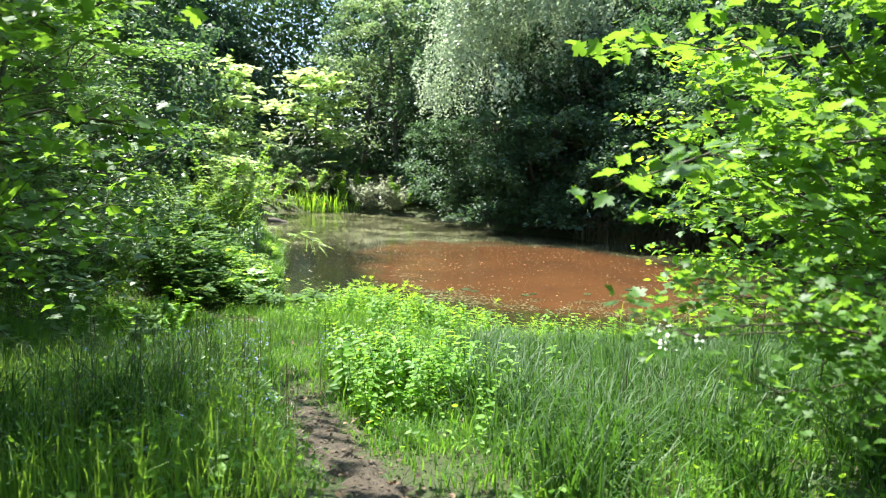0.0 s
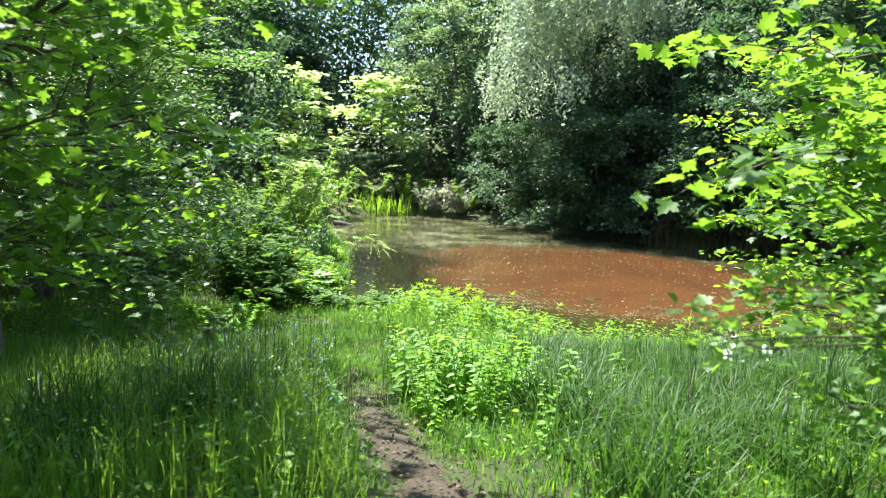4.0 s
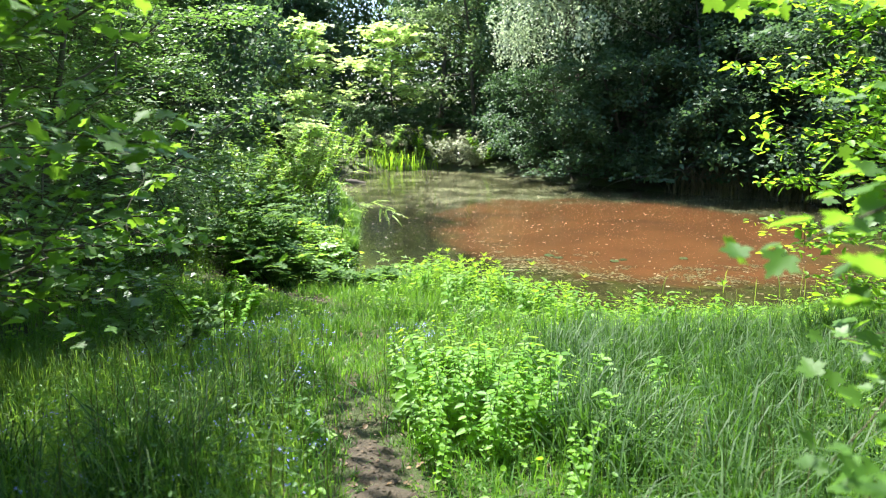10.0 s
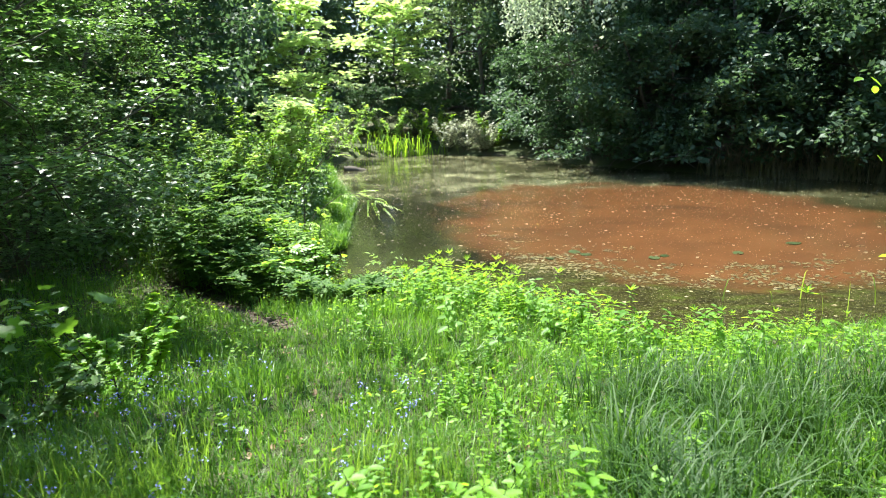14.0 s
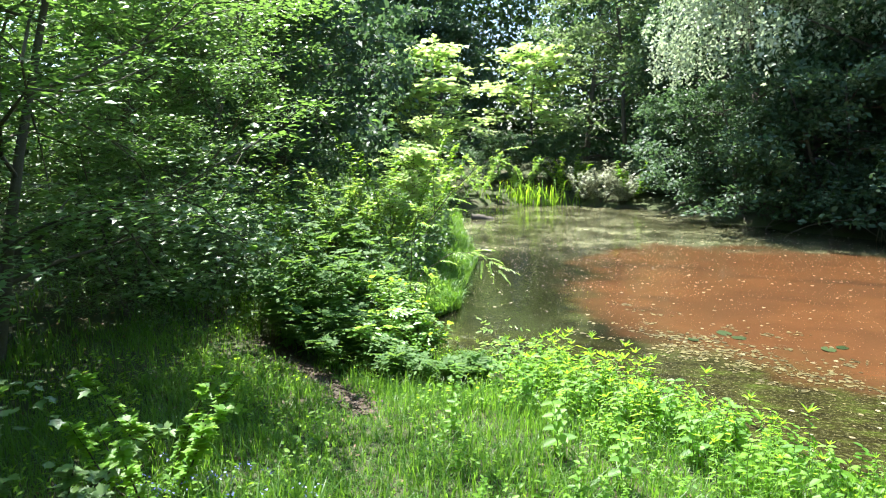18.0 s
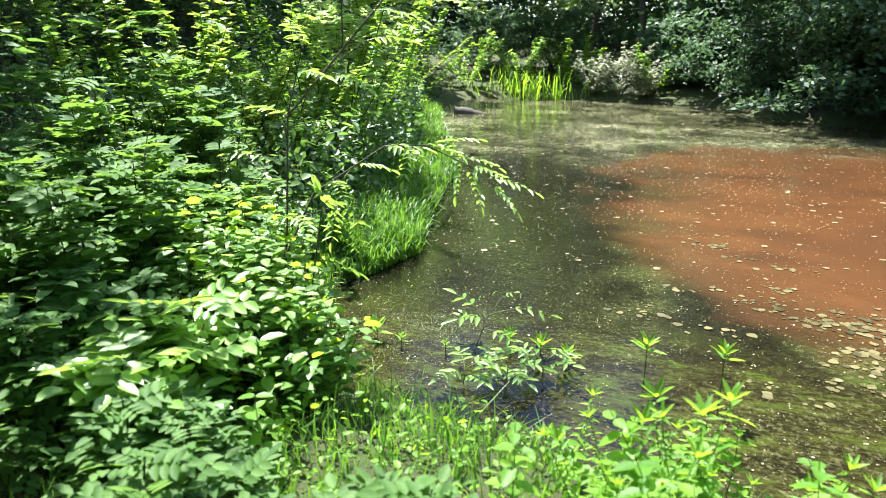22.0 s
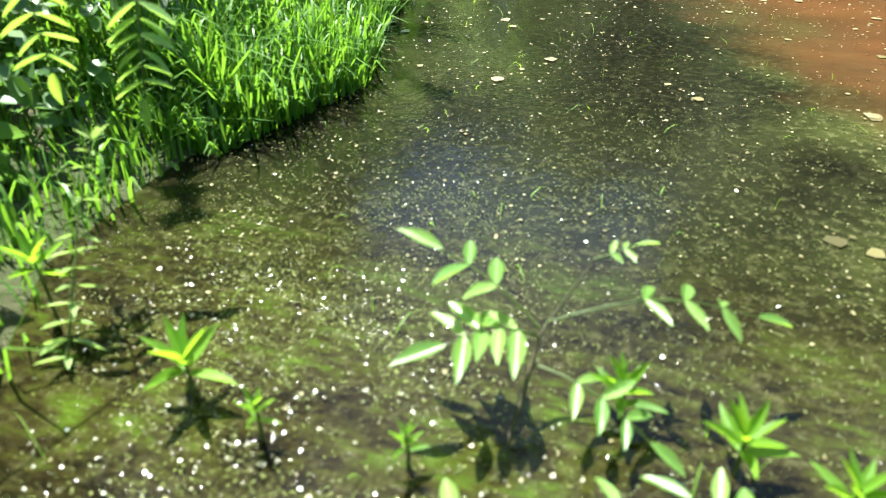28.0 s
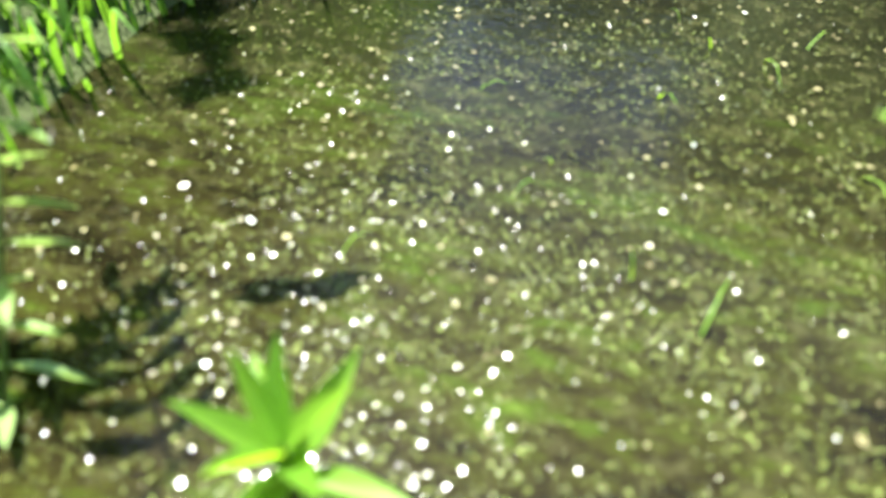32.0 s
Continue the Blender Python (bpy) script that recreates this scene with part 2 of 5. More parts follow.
    mp2 = nt.nodes.new("ShaderNodeMapping")
    mp2.inputs["Scale"].default_value = (0.7, 1.0, 1.0)
    nt.links.new(v, mp2.inputs[0])
    dots = ramp(nt, noise_tex(nt, 8.0, 6.0, 0.8, vec=mp2.outputs[0]), [(0.47, (0.03, 0.03, 0.03)), (0.55, (1, 1, 1))])
    shoal = ramp(nt, noise_tex(nt, 0.9, 4.0, 0.6, vec=mp2.outputs[0]), [(0.36, (0.15, 0.15, 0.15)), (0.6, (1, 1, 1))])
    weed = mixc(nt, mathn(nt, "MULTIPLY", scum, mathn(nt, "MULTIPLY", dots, shoal)), weed, (0.46, 0.46, 0.25))
    weed = mixc(nt, mathn(nt, "MULTIPLY", speck, mathn(nt, "ADD", 0.2, mathn(nt, "MULTIPLY", mat, 0.6))), weed, (0.1, 0.1, 0.042))
    nt.links.new(mixc(nt, silt, weed, ochre), b.inputs["Base Color"])
    b.inputs["Roughness"].default_value = 0.07
    b.inputs["IOR"].default_value = 1.333
    b.inputs["Specular IOR Level"].default_value = 0.2
    h = mathn(nt, "ADD", noise_tex(nt, 7.0, 3.0, vec=v), mathn(nt, "MULTIPLY", noise_tex(nt, 45.0, 2.0, vec=v), 0.4))
    bump(nt, b, h, 0.12, 0.02)
    return m


M_SOIL, M_PATH, M_WATER = ground_mat(), path_mat(), water_mat()


# ---- mesh helpers ----
def fast_mesh(name, verts, faces, smooth=False):
    """A mesh from an array of places and an array of faces with equal corner counts."""
    verts, faces = np.asarray(verts, np.float32), np.asarray(faces, np.int32)
    me = bpy.data.meshes.new(name)
    n, k = faces.shape
    me.vertices.add(len(verts))
    me.vertices.foreach_set("co", verts.ravel())
    me.loops.add(n * k)
    me.loops.foreach_set("vertex_index", faces.ravel())
    me.polygons.add(n)
    me.polygons.foreach_set("loop_start", np.arange(0, n * k, k, dtype=np.int32))
    if smooth:
        me.polygons.foreach_set("use_smooth", np.ones(n, bool))
    me.update(calc_edges=True)
    me.validate()
    return me


def part(name, me, material, parent, label=""):
    """One mesh as a part of a thing, in the thing's own space."""
    if not me.materials:
        me.materials.append(material)
    ob = new(name, me)
    if parent is not None:
        ob.parent = parent
    if label:
        tagged(ob, label)
    return ob


def thing(name, m, label, category, group="", kind=""):
    ob = new(name)
    ob.matrix_world = m
    return tagged(ob, label, category, group, kind)


def tubes(paths, sides=5):
    """Tapered tubes along lists of (point, radius)."""
    vs, fs, base = [], [], 0
    ang = np.arange(sides) * 2 * math.pi / sides
    for pts, rad in paths:
        pts = np.asarray(pts, float)
        d = np.gradient(pts, axis=0)
        d /= np.linalg.norm(d, axis=1, keepdims=True) + 1e-9
        ref = np.where(np.abs(d[:, 2:3]) > 0.9, [[1.0, 0, 0]], [[0, 0, 1.0]])
        a = np.cross(d, ref)
        a /= np.linalg.norm(a, axis=1, keepdims=True) + 1e-9
        b = np.cross(d, a)
        ring = a[:, None] * np.cos(ang)[None, :, None] + b[:, None] * np.sin(ang)[None, :, None]
        vs.append((pts[:, None] + ring * np.asarray(rad)[:, None, None]).reshape(-1, 3))
        n = len(pts)
        i, j = np.meshgrid(np.arange(n - 1), np.arange(sides), indexing="ij")
        j2 = (j + 1) % sides
        fs.append(np.stack([i * sides + j, i * sides + j2, (i + 1) * sides + j2, (i + 1) * sides + j], -1).reshape(-1, 4) + base)
        base += n * sides
    return np.concatenate(vs), np.concatenate(fs)


def halves(right):
    """A leaf of two folded halves from the outline of its right half."""
    left = [(-x, y, z) for x, y, z in right[-2:0:-1]]
    v = np.array(list(right) + left, float)
    n = len(right)
    return v, np.array([list(range(n)), [0] + list(range(n - 1, len(v)))])


DIAMOND = (np.array([(0, 0, 0), (0.27, 0.42, 0.06), (0, 1, -0.06), (-0.27, 0.42, 0.06)], float), np.array([[0, 1, 2, 3]]))
NARROW = (np.array([(0, 0, 0), (0.1, 0.4, 0.03), (0, 1, -0.12), (-0.1, 0.4, 0.03)], float), np.array([[0, 1, 2, 3]]))
OVAL = halves([(0, 0, 0), (0.2, 0.14, 0.05), (0.3, 0.42, 0.07), (0.2, 0.76, 0.02), (0, 1, -0.08)])
LANCE = halves([(0, 0, 0), (0.09, 0.15, 0.03), (0.13, 0.42, 0.03), (0.08, 0.75, -0.05), (0, 1, -0.16)])
MAPLE = halves([(0, 0, 0), (0.16, -0.1, 0), (0.36, 0.0, 0.02), (0.3, 0.14, 0.05), (0.6, 0.34, 0.03), (0.44, 0.42, 0.05), (0.4, 0.54, 0.05),
                (0.2, 0.45, 0.04), (0.24, 0.72, 0.0), (0.1, 0.76, -0.02), (0, 1.0, -0.08)])


TOOTHED = halves([(0, 0, 0), (0.1, 0.06, 0.02), (0.17, 0.14, 0.04), (0.18, 0.19, 0.035), (0.24, 0.28, 0.05), (0.235, 0.33, 0.045), (0.27, 0.42, 0.05), (0.25, 0.47, 0.045), (0.25, 0.57, 0.04), (0.21, 0.62, 0.03),
                  (0.19, 0.72, 0.01), (0.14, 0.77, 0.0), (0.09, 0.88, -0.03), (0, 1.0, -0.09)])
SPEAR = halves([(0, 0, 0), (0.05, 0.06, 0.015), (0.095, 0.15, 0.03), (0.12, 0.27, 0.035), (0.13, 0.4, 0.03), (0.115, 0.55, 0.0), (0.085, 0.7, -0.04), (0.045, 0.86, -0.1), (0, 1, -0.17)])


LOBED = halves([(0, 0, 0), (0.3, 0.06, 0.02), (0.26, 0.28, 0.05), (0.46, 0.5, 0.03), (0.2, 0.6, 0.03), (0, 1.0, -0.07)])


def pinnate(pairs, length, leaflet, wide=0.62):
    """A feathered leaf along +y made of narrow leaflets in pairs."""
    vs, fs, b = [], [], 0
    spots = [(length * (0.25 + 0.7 * i / pairs), s) for i in range(pairs) for s in (-1, 1)] + [(length, 0)]
    for y, s in spots:
        v = OVAL[0] * leaflet * np.array([wide, 1, 1])
        a = s * radians(68)
        r = np.array([[math.cos(a), math.sin(a), 0], [-math.sin(a), math.cos(a), 0], [0, 0, 1]])
        vs.append(v @ r.T + [0, y, -0.12 * (y / length) ** 2 * length])
        fs.append(OVAL[1] + b)
        b += len(v)
    return np.concatenate(vs), np.concatenate(fs)




def unit(a):
    return a / (np.linalg.norm(a, axis=-1, keepdims=True) + 1e-9)


def frames(normals, rng):
    """Turns with z along the normals and a chance heading."""
    z = unit(normals)
    h = rng.normal(size=z.shape)
    x = unit(np.cross(h, z))
    y = np.cross(z, x)
    return np.stack([x, y, z], -1)


def scatter(template, places, turns, sizes):
    """All copies of a leaf in one set of places and faces."""
    v, f = template
    n = len(places)
    vs = np.einsum("nij,kj->nki", turns, v) * np.asarray(sizes)[:, None, None] + places[:, None]
    fs = f[None] + (np.arange(n) * len(v))[:, None, None]
    return vs.reshape(-1, 3), fs.reshape(-1, f.shape[1])


def bent(start, way, length, n, rng, wander=0.15, droop=0.0):
    """A crooked line of n points."""
    pts, d = [np.array(start, float)], unit(np.array(way, float))
    for _ in range(n - 1):
        d = unit(d + rng.normal(size=3) * wander + np.array([0, 0, -droop]))
        pts.append(pts[-1] + d * length / (n - 1))
    return np.array(pts)


def tree_meshes(seed, height, spread, low, leaf, size, count, trunk=0.12, droop=0.05, limbs=14, up=1.0, clump=0.55, stems=1, flat=0.55):
    """Bark and leaves of a tree whose crown starts at the share low of its height."""
    rng = np.random.default_rng(seed)
    paths, tips, boughs = [], [], []
    for s in range(stems):
        lean = np.array([rng.normal() * 0.1, rng.normal() * 0.1, 1]) if stems == 1 else np.array([math.cos(s * 2.4) * 0.28, math.sin(s * 2.4) * 0.28, 1])
        tr = bent((0, 0, -0.15), lean, height * 0.93, 9, rng, 0.07)
        paths.append((tr, np.linspace(trunk, trunk * 0.15, 9)))
        for i in range(limbs // stems):
            k = low + (1 - low) * (i + rng.random()) / (limbs // stems)
            at = tr[min(int(k * 8), 7)] * (1 - (k * 8) % 1) + tr[min(int(k * 8) + 1, 8)] * ((k * 8) % 1)
            a = i * 2.4 + rng.random()
            reach = spread * (0.55 + 0.45 * math.sin(math.pi * min(1, (k - low) / (1 - low) * 0.8 + 0.25))) * (0.7 + 0.5 * rng.random())
            way = (math.cos(a), math.sin(a), 0.45 + 0.4 * k - droop * 3)
            lb = bent(at, way, reach, 6, rng, 0.16, droop)
            wood = [(lb, np.linspace(trunk * 0.38 * (1.1 - k * 0.6), 0.008, 6))]
            tips += [lb[2], lb[3], lb[4], lb[5]]
            for j in range(4):
                p0 = lb[2 + j % 4]
                sb = bent(p0, unit(lb[-1] - lb[0]) + rng.normal(size=3) * 0.7, reach * 0.45, 4, rng, 0.2, droop * 1.5)
                wood.append((sb, np.linspace(0.014, 0.004, 4)))
                tips += [sb[1], sb[2], sb[3], sb[3]]
            boughs.append(fast_mesh("bough", *tubes(wood), True))
    tips = np.array(tips)
    pick = rng.integers(0, len(tips), count)
    off = rng.normal(size=(count, 3)) * np.array([clump, clump, clump * flat])
    if droop > 0.12:
        off[:, 2] -= np.abs(rng.normal(size=count)) * clump * 0.9
    places = tips[pick] + off * (0.4 + 0.6 * rng.random((count, 1)))
    places = places[places[:, 2] > 0.3]
    count = len(places)
    nor = rng.normal(size=(count, 3)) * 0.6 + np.array([0, 0, up])
    sizes = size * (0.65 + 0.6 * rng.random(count))
    lv = scatter(leaf, places, frames(nor, rng), sizes)
    return [fast_mesh("trunk", *tubes([q], 7), True) for q in paths], boughs, fast_mesh("crown", *lv)


# ---- the lie of the land ----
SHORE = [(16, 13), (8, 12.2), (4.7, 11.8), (2.7, 11.2), (1.2, 10.7), (0.3, 11.6), (-1.2, 12.5), (-2.2, 12.75), (-3.4, 13.0), (-4.0, 13.9), (-4.1, 14.6), (-3.85, 15.6), (-4.15, 16.6), (-4.9, 20.2),
         (-6.8, 25), (-8.8, 31), (-8.8, 34.7), (-5.2, 36), (-1.5, 34.6), (2.1, 29.7), (5.5, 27), (9, 25.5), (11, 24), (16, 20)]


def shore_gap(x, y):
    """Metres from the water's edge, below nought in the pond."""
    x, y = np.asarray(x, float), np.asarray(y, float)
    best, inside = np.full(x.shape, 1e9), np.zeros(x.shape, bool)
    for (x1, y1), (x2, y2) in zip(SHORE, SHORE[1:] + SHORE[:1]):
        ex, ey = x2 - x1, y2 - y1
        t = np.clip(((x - x1) * ex + (y - y1) * ey) / (ex * ex + ey * ey), 0, 1)
        best = np.minimum(best, np.hypot(x - x1 - t * ex, y - y1 - t * ey))
        if y1 != y2:
            inside ^= ((y1 > y) != (y2 > y)) & (x < ex * (y - y1) / ey + x1)
    return np.where(inside, -best, best)


def smooth01(v):
    v = np.clip(v, 0, 1)
    return v * v * (3 - 2 * v)


TRACK = [(0.25, -6), (0.15, 0), (-0.1, 2.4), (-0.3, 3.0), (-0.6, 3.65), (-0.95, 4.6), (-1.3, 5.6), (-1.7, 7.6), (-2.4, 9.2), (-3.1, 10.25), (-3.7, 10.85), (-4.4, 11.4), (-5.4, 12.0), (-6.5, 14), (-7.5, 18)]


def track_gap(x, y):
    x, y = np.asarray(x, float), np.asarray(y, float)
    best = np.full(x.shape, 1e9)
    for (x1, y1), (x2, y2) in zip(TRACK, TRACK[1:]):
        ex, ey = x2 - x1, y2 - y1
        t = np.clip(((x - x1) * ex + (y - y1) * ey) / (ex * ex + ey * ey), 0, 1)
        best = np.minimum(best, np.hypot(x - x1 - t * ex, y - y1 - t * ey))
    return best


def ripple(x, y, k, seed=0.0):
    return np.sin(x * k + 1.3 * np.sin(y * k * 0.7 + seed)) * np.cos(y * k * 1.1 + np.sin(x * k * 0.8 + 2 * seed))


def land(x, y):
    d = shore_gap(x, y)
    up = np.interp(d, [-4, -1, 0, 0.5, 1.5, 3, 5, 8, 11, 40], [-0.7, -0.3, -0.03, 0.2, 0.38, 0.6, 0.98, 1.5, 1.72, 2.4])
    low = 1 - 0.42 * smooth01((-1.2 - np.asarray(x)) / 2.8) * smooth01((16 - np.asarray(y)) / 4) * (d > 0)
    z = up * low + 0.04 * ripple(x, y, 1.7) * smooth01(d / 1.5) + 0.015 * ripple(x, y, 6.0, 1.0) * smooth01(d / 0.8)
    return z - 0.05 * smooth01(1 - track_gap(x, y) / 0.45) * (d > 0.3)


def land_at(x, y):
    return float(land(np.array([x]), np.array([y]))[0])


def build_ground():
    xs = np.concatenate([[-900, -300, -120, -60, -35, -22], np.arange(-15, 18.1, 0.25), [22, 30, 45, 80, 200, 900]])
    ys = np.concatenate([[-900, -300, -100, -50, -25, -12], np.arange(-6, 41.1, 0.25), [46, 55, 80, 150, 400, 1200]])
    gx, gy = np.meshgrid(xs, ys, indexing="ij")
    v = np.stack([gx, gy, land(gx.ravel(), gy.ravel()).reshape(gx.shape)], -1).reshape(-1, 3)
    i, j = np.meshgrid(np.arange(len(xs) - 1), np.arange(len(ys) - 1), indexing="ij")
    n = len(ys)
    f = np.stack([i * n + j, (i + 1) * n + j, (i + 1) * n + j + 1, i * n + j + 1], -1).reshape(-1, 4)
    g = part("ground", fast_mesh("ground", v, f, True), M_SOIL, None)
    tagged(g, "dark mossy woodland soil sloping down to a pond", "ground", kind="structure")
    w = np.array([(-10, 10, 0), (17, 10, 0), (17, 37, 0), (-10, 37, 0)], float)
    p = part("water", fast_mesh("water", w, np.array([[0, 1, 2, 3]])), M_WATER, None)
    tagged(p, "still pond water clouded orange with silt and dotted with weed", "water", kind="structure")


build_ground()


def build_path(name, line, thick):
    pts = []
    for (x1, y1), (x2, y2) in zip(line, line[1:]):
        for t in np.linspace(0, 1, 16, endpoint=False):
            pts.append((x1 + (x2 - x1) * t, y1 + (y2 - y1) * t))
    pts = np.array(pts)
    d = unit(np.gradient(pts, axis=0))
    side = np.stack([d[:, 1], -d[:, 0]], -1)
    k = np.linspace(-1, 1, 7)
    wide = thick * (1 + 0.3 * np.sin(np.arange(len(pts)) * 0.7) + 0.3 * np.sin(np.arange(len(pts)) * 1.9))
    g = pts[:, None] + side[:, None] * (k[None, :] * wide[:, None])[..., None]
    z = land(g[..., 0].ravel(), g[..., 1].ravel()).reshape(g.shape[:2]) + 0.034 - 0.05 * np.abs(k)[None] ** 4
    v = np.concatenate([g, z[..., None]], -1).reshape(-1, 3)
    i, j = np.meshgrid(np.arange(len(pts) - 1), np.arange(6), indexing="ij")
    f = np.stack([i * 7 + j, i * 7 + j + 1, (i + 1) * 7 + j + 1, (i + 1) * 7 + j], -1).reshape(-1, 4)
    tagged(part(name, fast_mesh(name, v, f, True), M_PATH, None), "narrow trodden footpath of bare brown earth", "path", kind="structure")


build_path("footpath", TRACK[:6], 0.15)
build_path("bare_path", [(-2.85, 9.9), (-3.1, 10.25), (-3.7, 10.85), (-4.4, 11.4), (-5.4, 12.0)], 0.12)


# the open way along which one walks
WAY = np.array([(0.2, -6, 3.0), (0, 0, 2.98), (-0.05, 0.3, 3.32), (-0.06, 2.9, 2.83), (-0.2, 4.7, 2.9), (-1.05, 8.1, 2.3), (-1.6, 9.73, 1.95), (-2.4, 11.72, 1.62), (-2.52, 12.17, 1.32), (-2.6, 12.9, 1.0), (-3.2, 13.35, 0.62)])


def way_gap(p):
    best = np.full(len(p), 1e9)
    for a, b in zip(WAY, WAY[1:]):
        e = b - a
        t = np.clip(((p - a) @ e) / (e @ e), 0, 1)
        best = np.minimum(best, np.linalg.norm(p - a - t[:, None] * e, axis=1))
    return best


# ---- trees ----
def tree(name, x, y, turn, meshes, bark, leaves, label, group="", scale=1.0, tall=1.0):
    t = thing(name, pose(x, y, land_at(x, y) - 0.05, 0, 0, turn) @ Matrix.Diagonal((scale, scale, scale * tall, 1)), label, "tree", group)
    for me in meshes[0]:
        part("trunk", me, bark, t)
    for me in meshes[1]:
        part("bough", me, bark, t)
    part("crown", meshes[2], leaves, t)
    return t


def again(ob, x, y, turn, scale=1.0, tall=1.0):
    ob.scale = (scale, scale, scale * tall)
    bpy.context.view_layer.update()
    c = copy_thing(ob, pose(x, y, land_at(x, y) - 0.05, 0, 0, turn))
    return c


DARK_A = tree_meshes(11, 10.5, 3.4, 0.03, DIAMOND, 0.25, 15000, 0.17, 0.1, 30, up=0.8, clump=0.42)
DARK_B = tree_meshes(12, 8.0, 3.2, 0.02, DIAMOND, 0.24, 13000, 0.14, 0.12, 30, up=0.8, clump=0.42, stems=2)

g1 = "dark trees round the pond"
first = tree("broadleaf_tree", 5.2, 31.5, 10, DARK_A, M_BARK, M_DARK, "dark green broadleaf tree overhanging the pond", g1)
for x, y, turn, s, k in [(8.6, 28.3, 80, 0.95, 1.0), (12.2, 26.0, 200, 1.0, 1.0), (15.5, 22.5, 300, 1.1, 1.0), (0.2, 40.5, 40, 1.0, 1.0), (-15.5, 49, 140, 1.1, 1.0),
                         (9, 33, 20, 1.3, 1.2), (15, 29, 70, 1.3, 1.2), (2.5, 38, 100, 1.3, 1.3), (-21, 50, 220, 1.3, 1.3), (-6, 48, 10, 1.2, 1.1), (20, 16, 50, 1.1, 1.0)]:
    again(first, x, y, turn, s, k)
first.scale = (1, 1, 1)
g2 = "dark trees along the bank"
second = tree("bank_tree", 7.2, 27.6, 50, DARK_B, M_BARK, M_DARK, "dark bushy tree with low boughs over the water", g2)
for x, y, turn, s, k in [(10.5, 25.2, 130, 0.9, 0.9), (13.6, 22.8, 250, 0.9, 0.9), (-1.2, 37.6, 10, 0.5, 0.6), (0.9, 35.0, 100, 0.75, 0.8), (-14.5, 37.5, 190, 1.0, 1.1), (-15.5, 30, 60, 1.1, 1.1),
                         (17.5, 19, 10, 1, 1), (4.6, 29.0, 170, 0.8, 0.85), (2.0, 31.2, 80, 0.75, 0.85), (3.4, 29.6, 20, 0.85, 0.9), (6.2, 27.7, 280, 0.8, 0.9), (-9.6, 39.4, 30, 0.5, 0.7), (-6.6, 39.8, 200, 0.5, 0.7), (-12.0, 33.5, 120, 0.45, 0.7), (-12.5, 23, 300, 1.1, 1.1)]:
    again(second, x, y, turn, s, k)
second.scale = (1, 1, 1)


def willow(x, y, seed, height, reach, clumps):
    """A willow whose leaves hang in long strands from its boughs."""
    rng = np.random.default_rng(seed)
    wood = tree_meshes(seed, height, reach, 0.2, NARROW, 0.1, 10, 0.22, 0.08, 22, stems=2)
    p = []
    for _ in range(clumps):
        a, k = rng.uniform(0, 2 * math.pi), rng.random() ** 0.75
        r = reach * math.sqrt(max(0.06, 1 - (0.92 * k) ** 2)) * (0.5 + 0.55 * rng.random())
        knot = np.array([r * math.cos(a), r * math.sin(a), 6.2 + (height - 6.2) * k])
        wide, long = rng.uniform(0.3, 0.7), rng.uniform(0.6, 2.0)
        for _ in range(int(30 * wide / 0.45)):
            off = rng.normal(size=3) * [wide, wide, 0.3]
            t = np.arange(int(rng.uniform(0.4, 1.1) * long / 0.075) + 3) * 0.075
            out = unit(off[:2] + 0.6 * np.array([math.cos(a), math.sin(a)]))
            line = knot + off + np.stack([out[0] * 0.25 * np.sqrt(t), out[1] * 0.25 * np.sqrt(t), -t - np.hypot(*off[:2]) * 0.5], -1)
            p.append(line[line[:, 2] > 0.4])
    p = np.concatenate(p)
    p = p + rng.normal(size=p.shape) * 0.06
    head = unit(rng.normal(size=p.shape) * [0.8, 0.8, 0.4] + [0, 0, -0.7])
    side = unit(np.cross(head, rng.normal(size=p.shape)))
    leaves = scatter(DIAMOND, p, np.stack([side, head, np.cross(side, head)], -1), 0.15 * (0.65 + 0.7 * rng.random(len(p))))
    tree("willow_tree", x, y, 0, (wood[0], wood[1], fast_mesh("crown", *leaves)), M_BARK, M_WILLOW, "tall pale green willow drooping to the pond")


willow(3.0, 30.8, 13, 13.5, 3.9, 105)
# sunlit ash tree behind the pond's end
M_GREY = leaf_mat("grey_green_leaf", (0.10, 0.16, 0.07), (0.28, 0.36, 0.19), (0.3, 0.45, 0.12), 0.4, 0.45)
GREY = tree_meshes(23, 12.5, 3.4, 0.3, DIAMOND, 0.24, 11000, 0.16, 0.1, 26, up=1.2, clump=0.4, flat=0.4)
tree("grey_alder", -3.2, 42.5, 0, GREY, M_BARK, M_GREY, "tall sunlit grey-green alder behind the pond")

# bright young sycamores beside the far end
SYC = tree_meshes(21, 6.4, 1.7, 0.45, MAPLE, 0.3, 1300, 0.07, 0.06, 14, up=2.6, clump=0.42, flat=0.2)
# strong sunlight on these crowns is put into the pale leaf colour
M_SYC = leaf_mat("sunlit_sycamore_leaf", (0.30, 0.42, 0.12), (0.56, 0.66, 0.30), (0.70, 0.92, 0.25), 0.55)
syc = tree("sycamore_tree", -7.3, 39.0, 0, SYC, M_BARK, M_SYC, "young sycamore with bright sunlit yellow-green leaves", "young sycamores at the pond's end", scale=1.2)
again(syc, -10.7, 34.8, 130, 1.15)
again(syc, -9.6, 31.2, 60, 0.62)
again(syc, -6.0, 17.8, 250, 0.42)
syc.scale = (1.2, 1.2, 1.2)

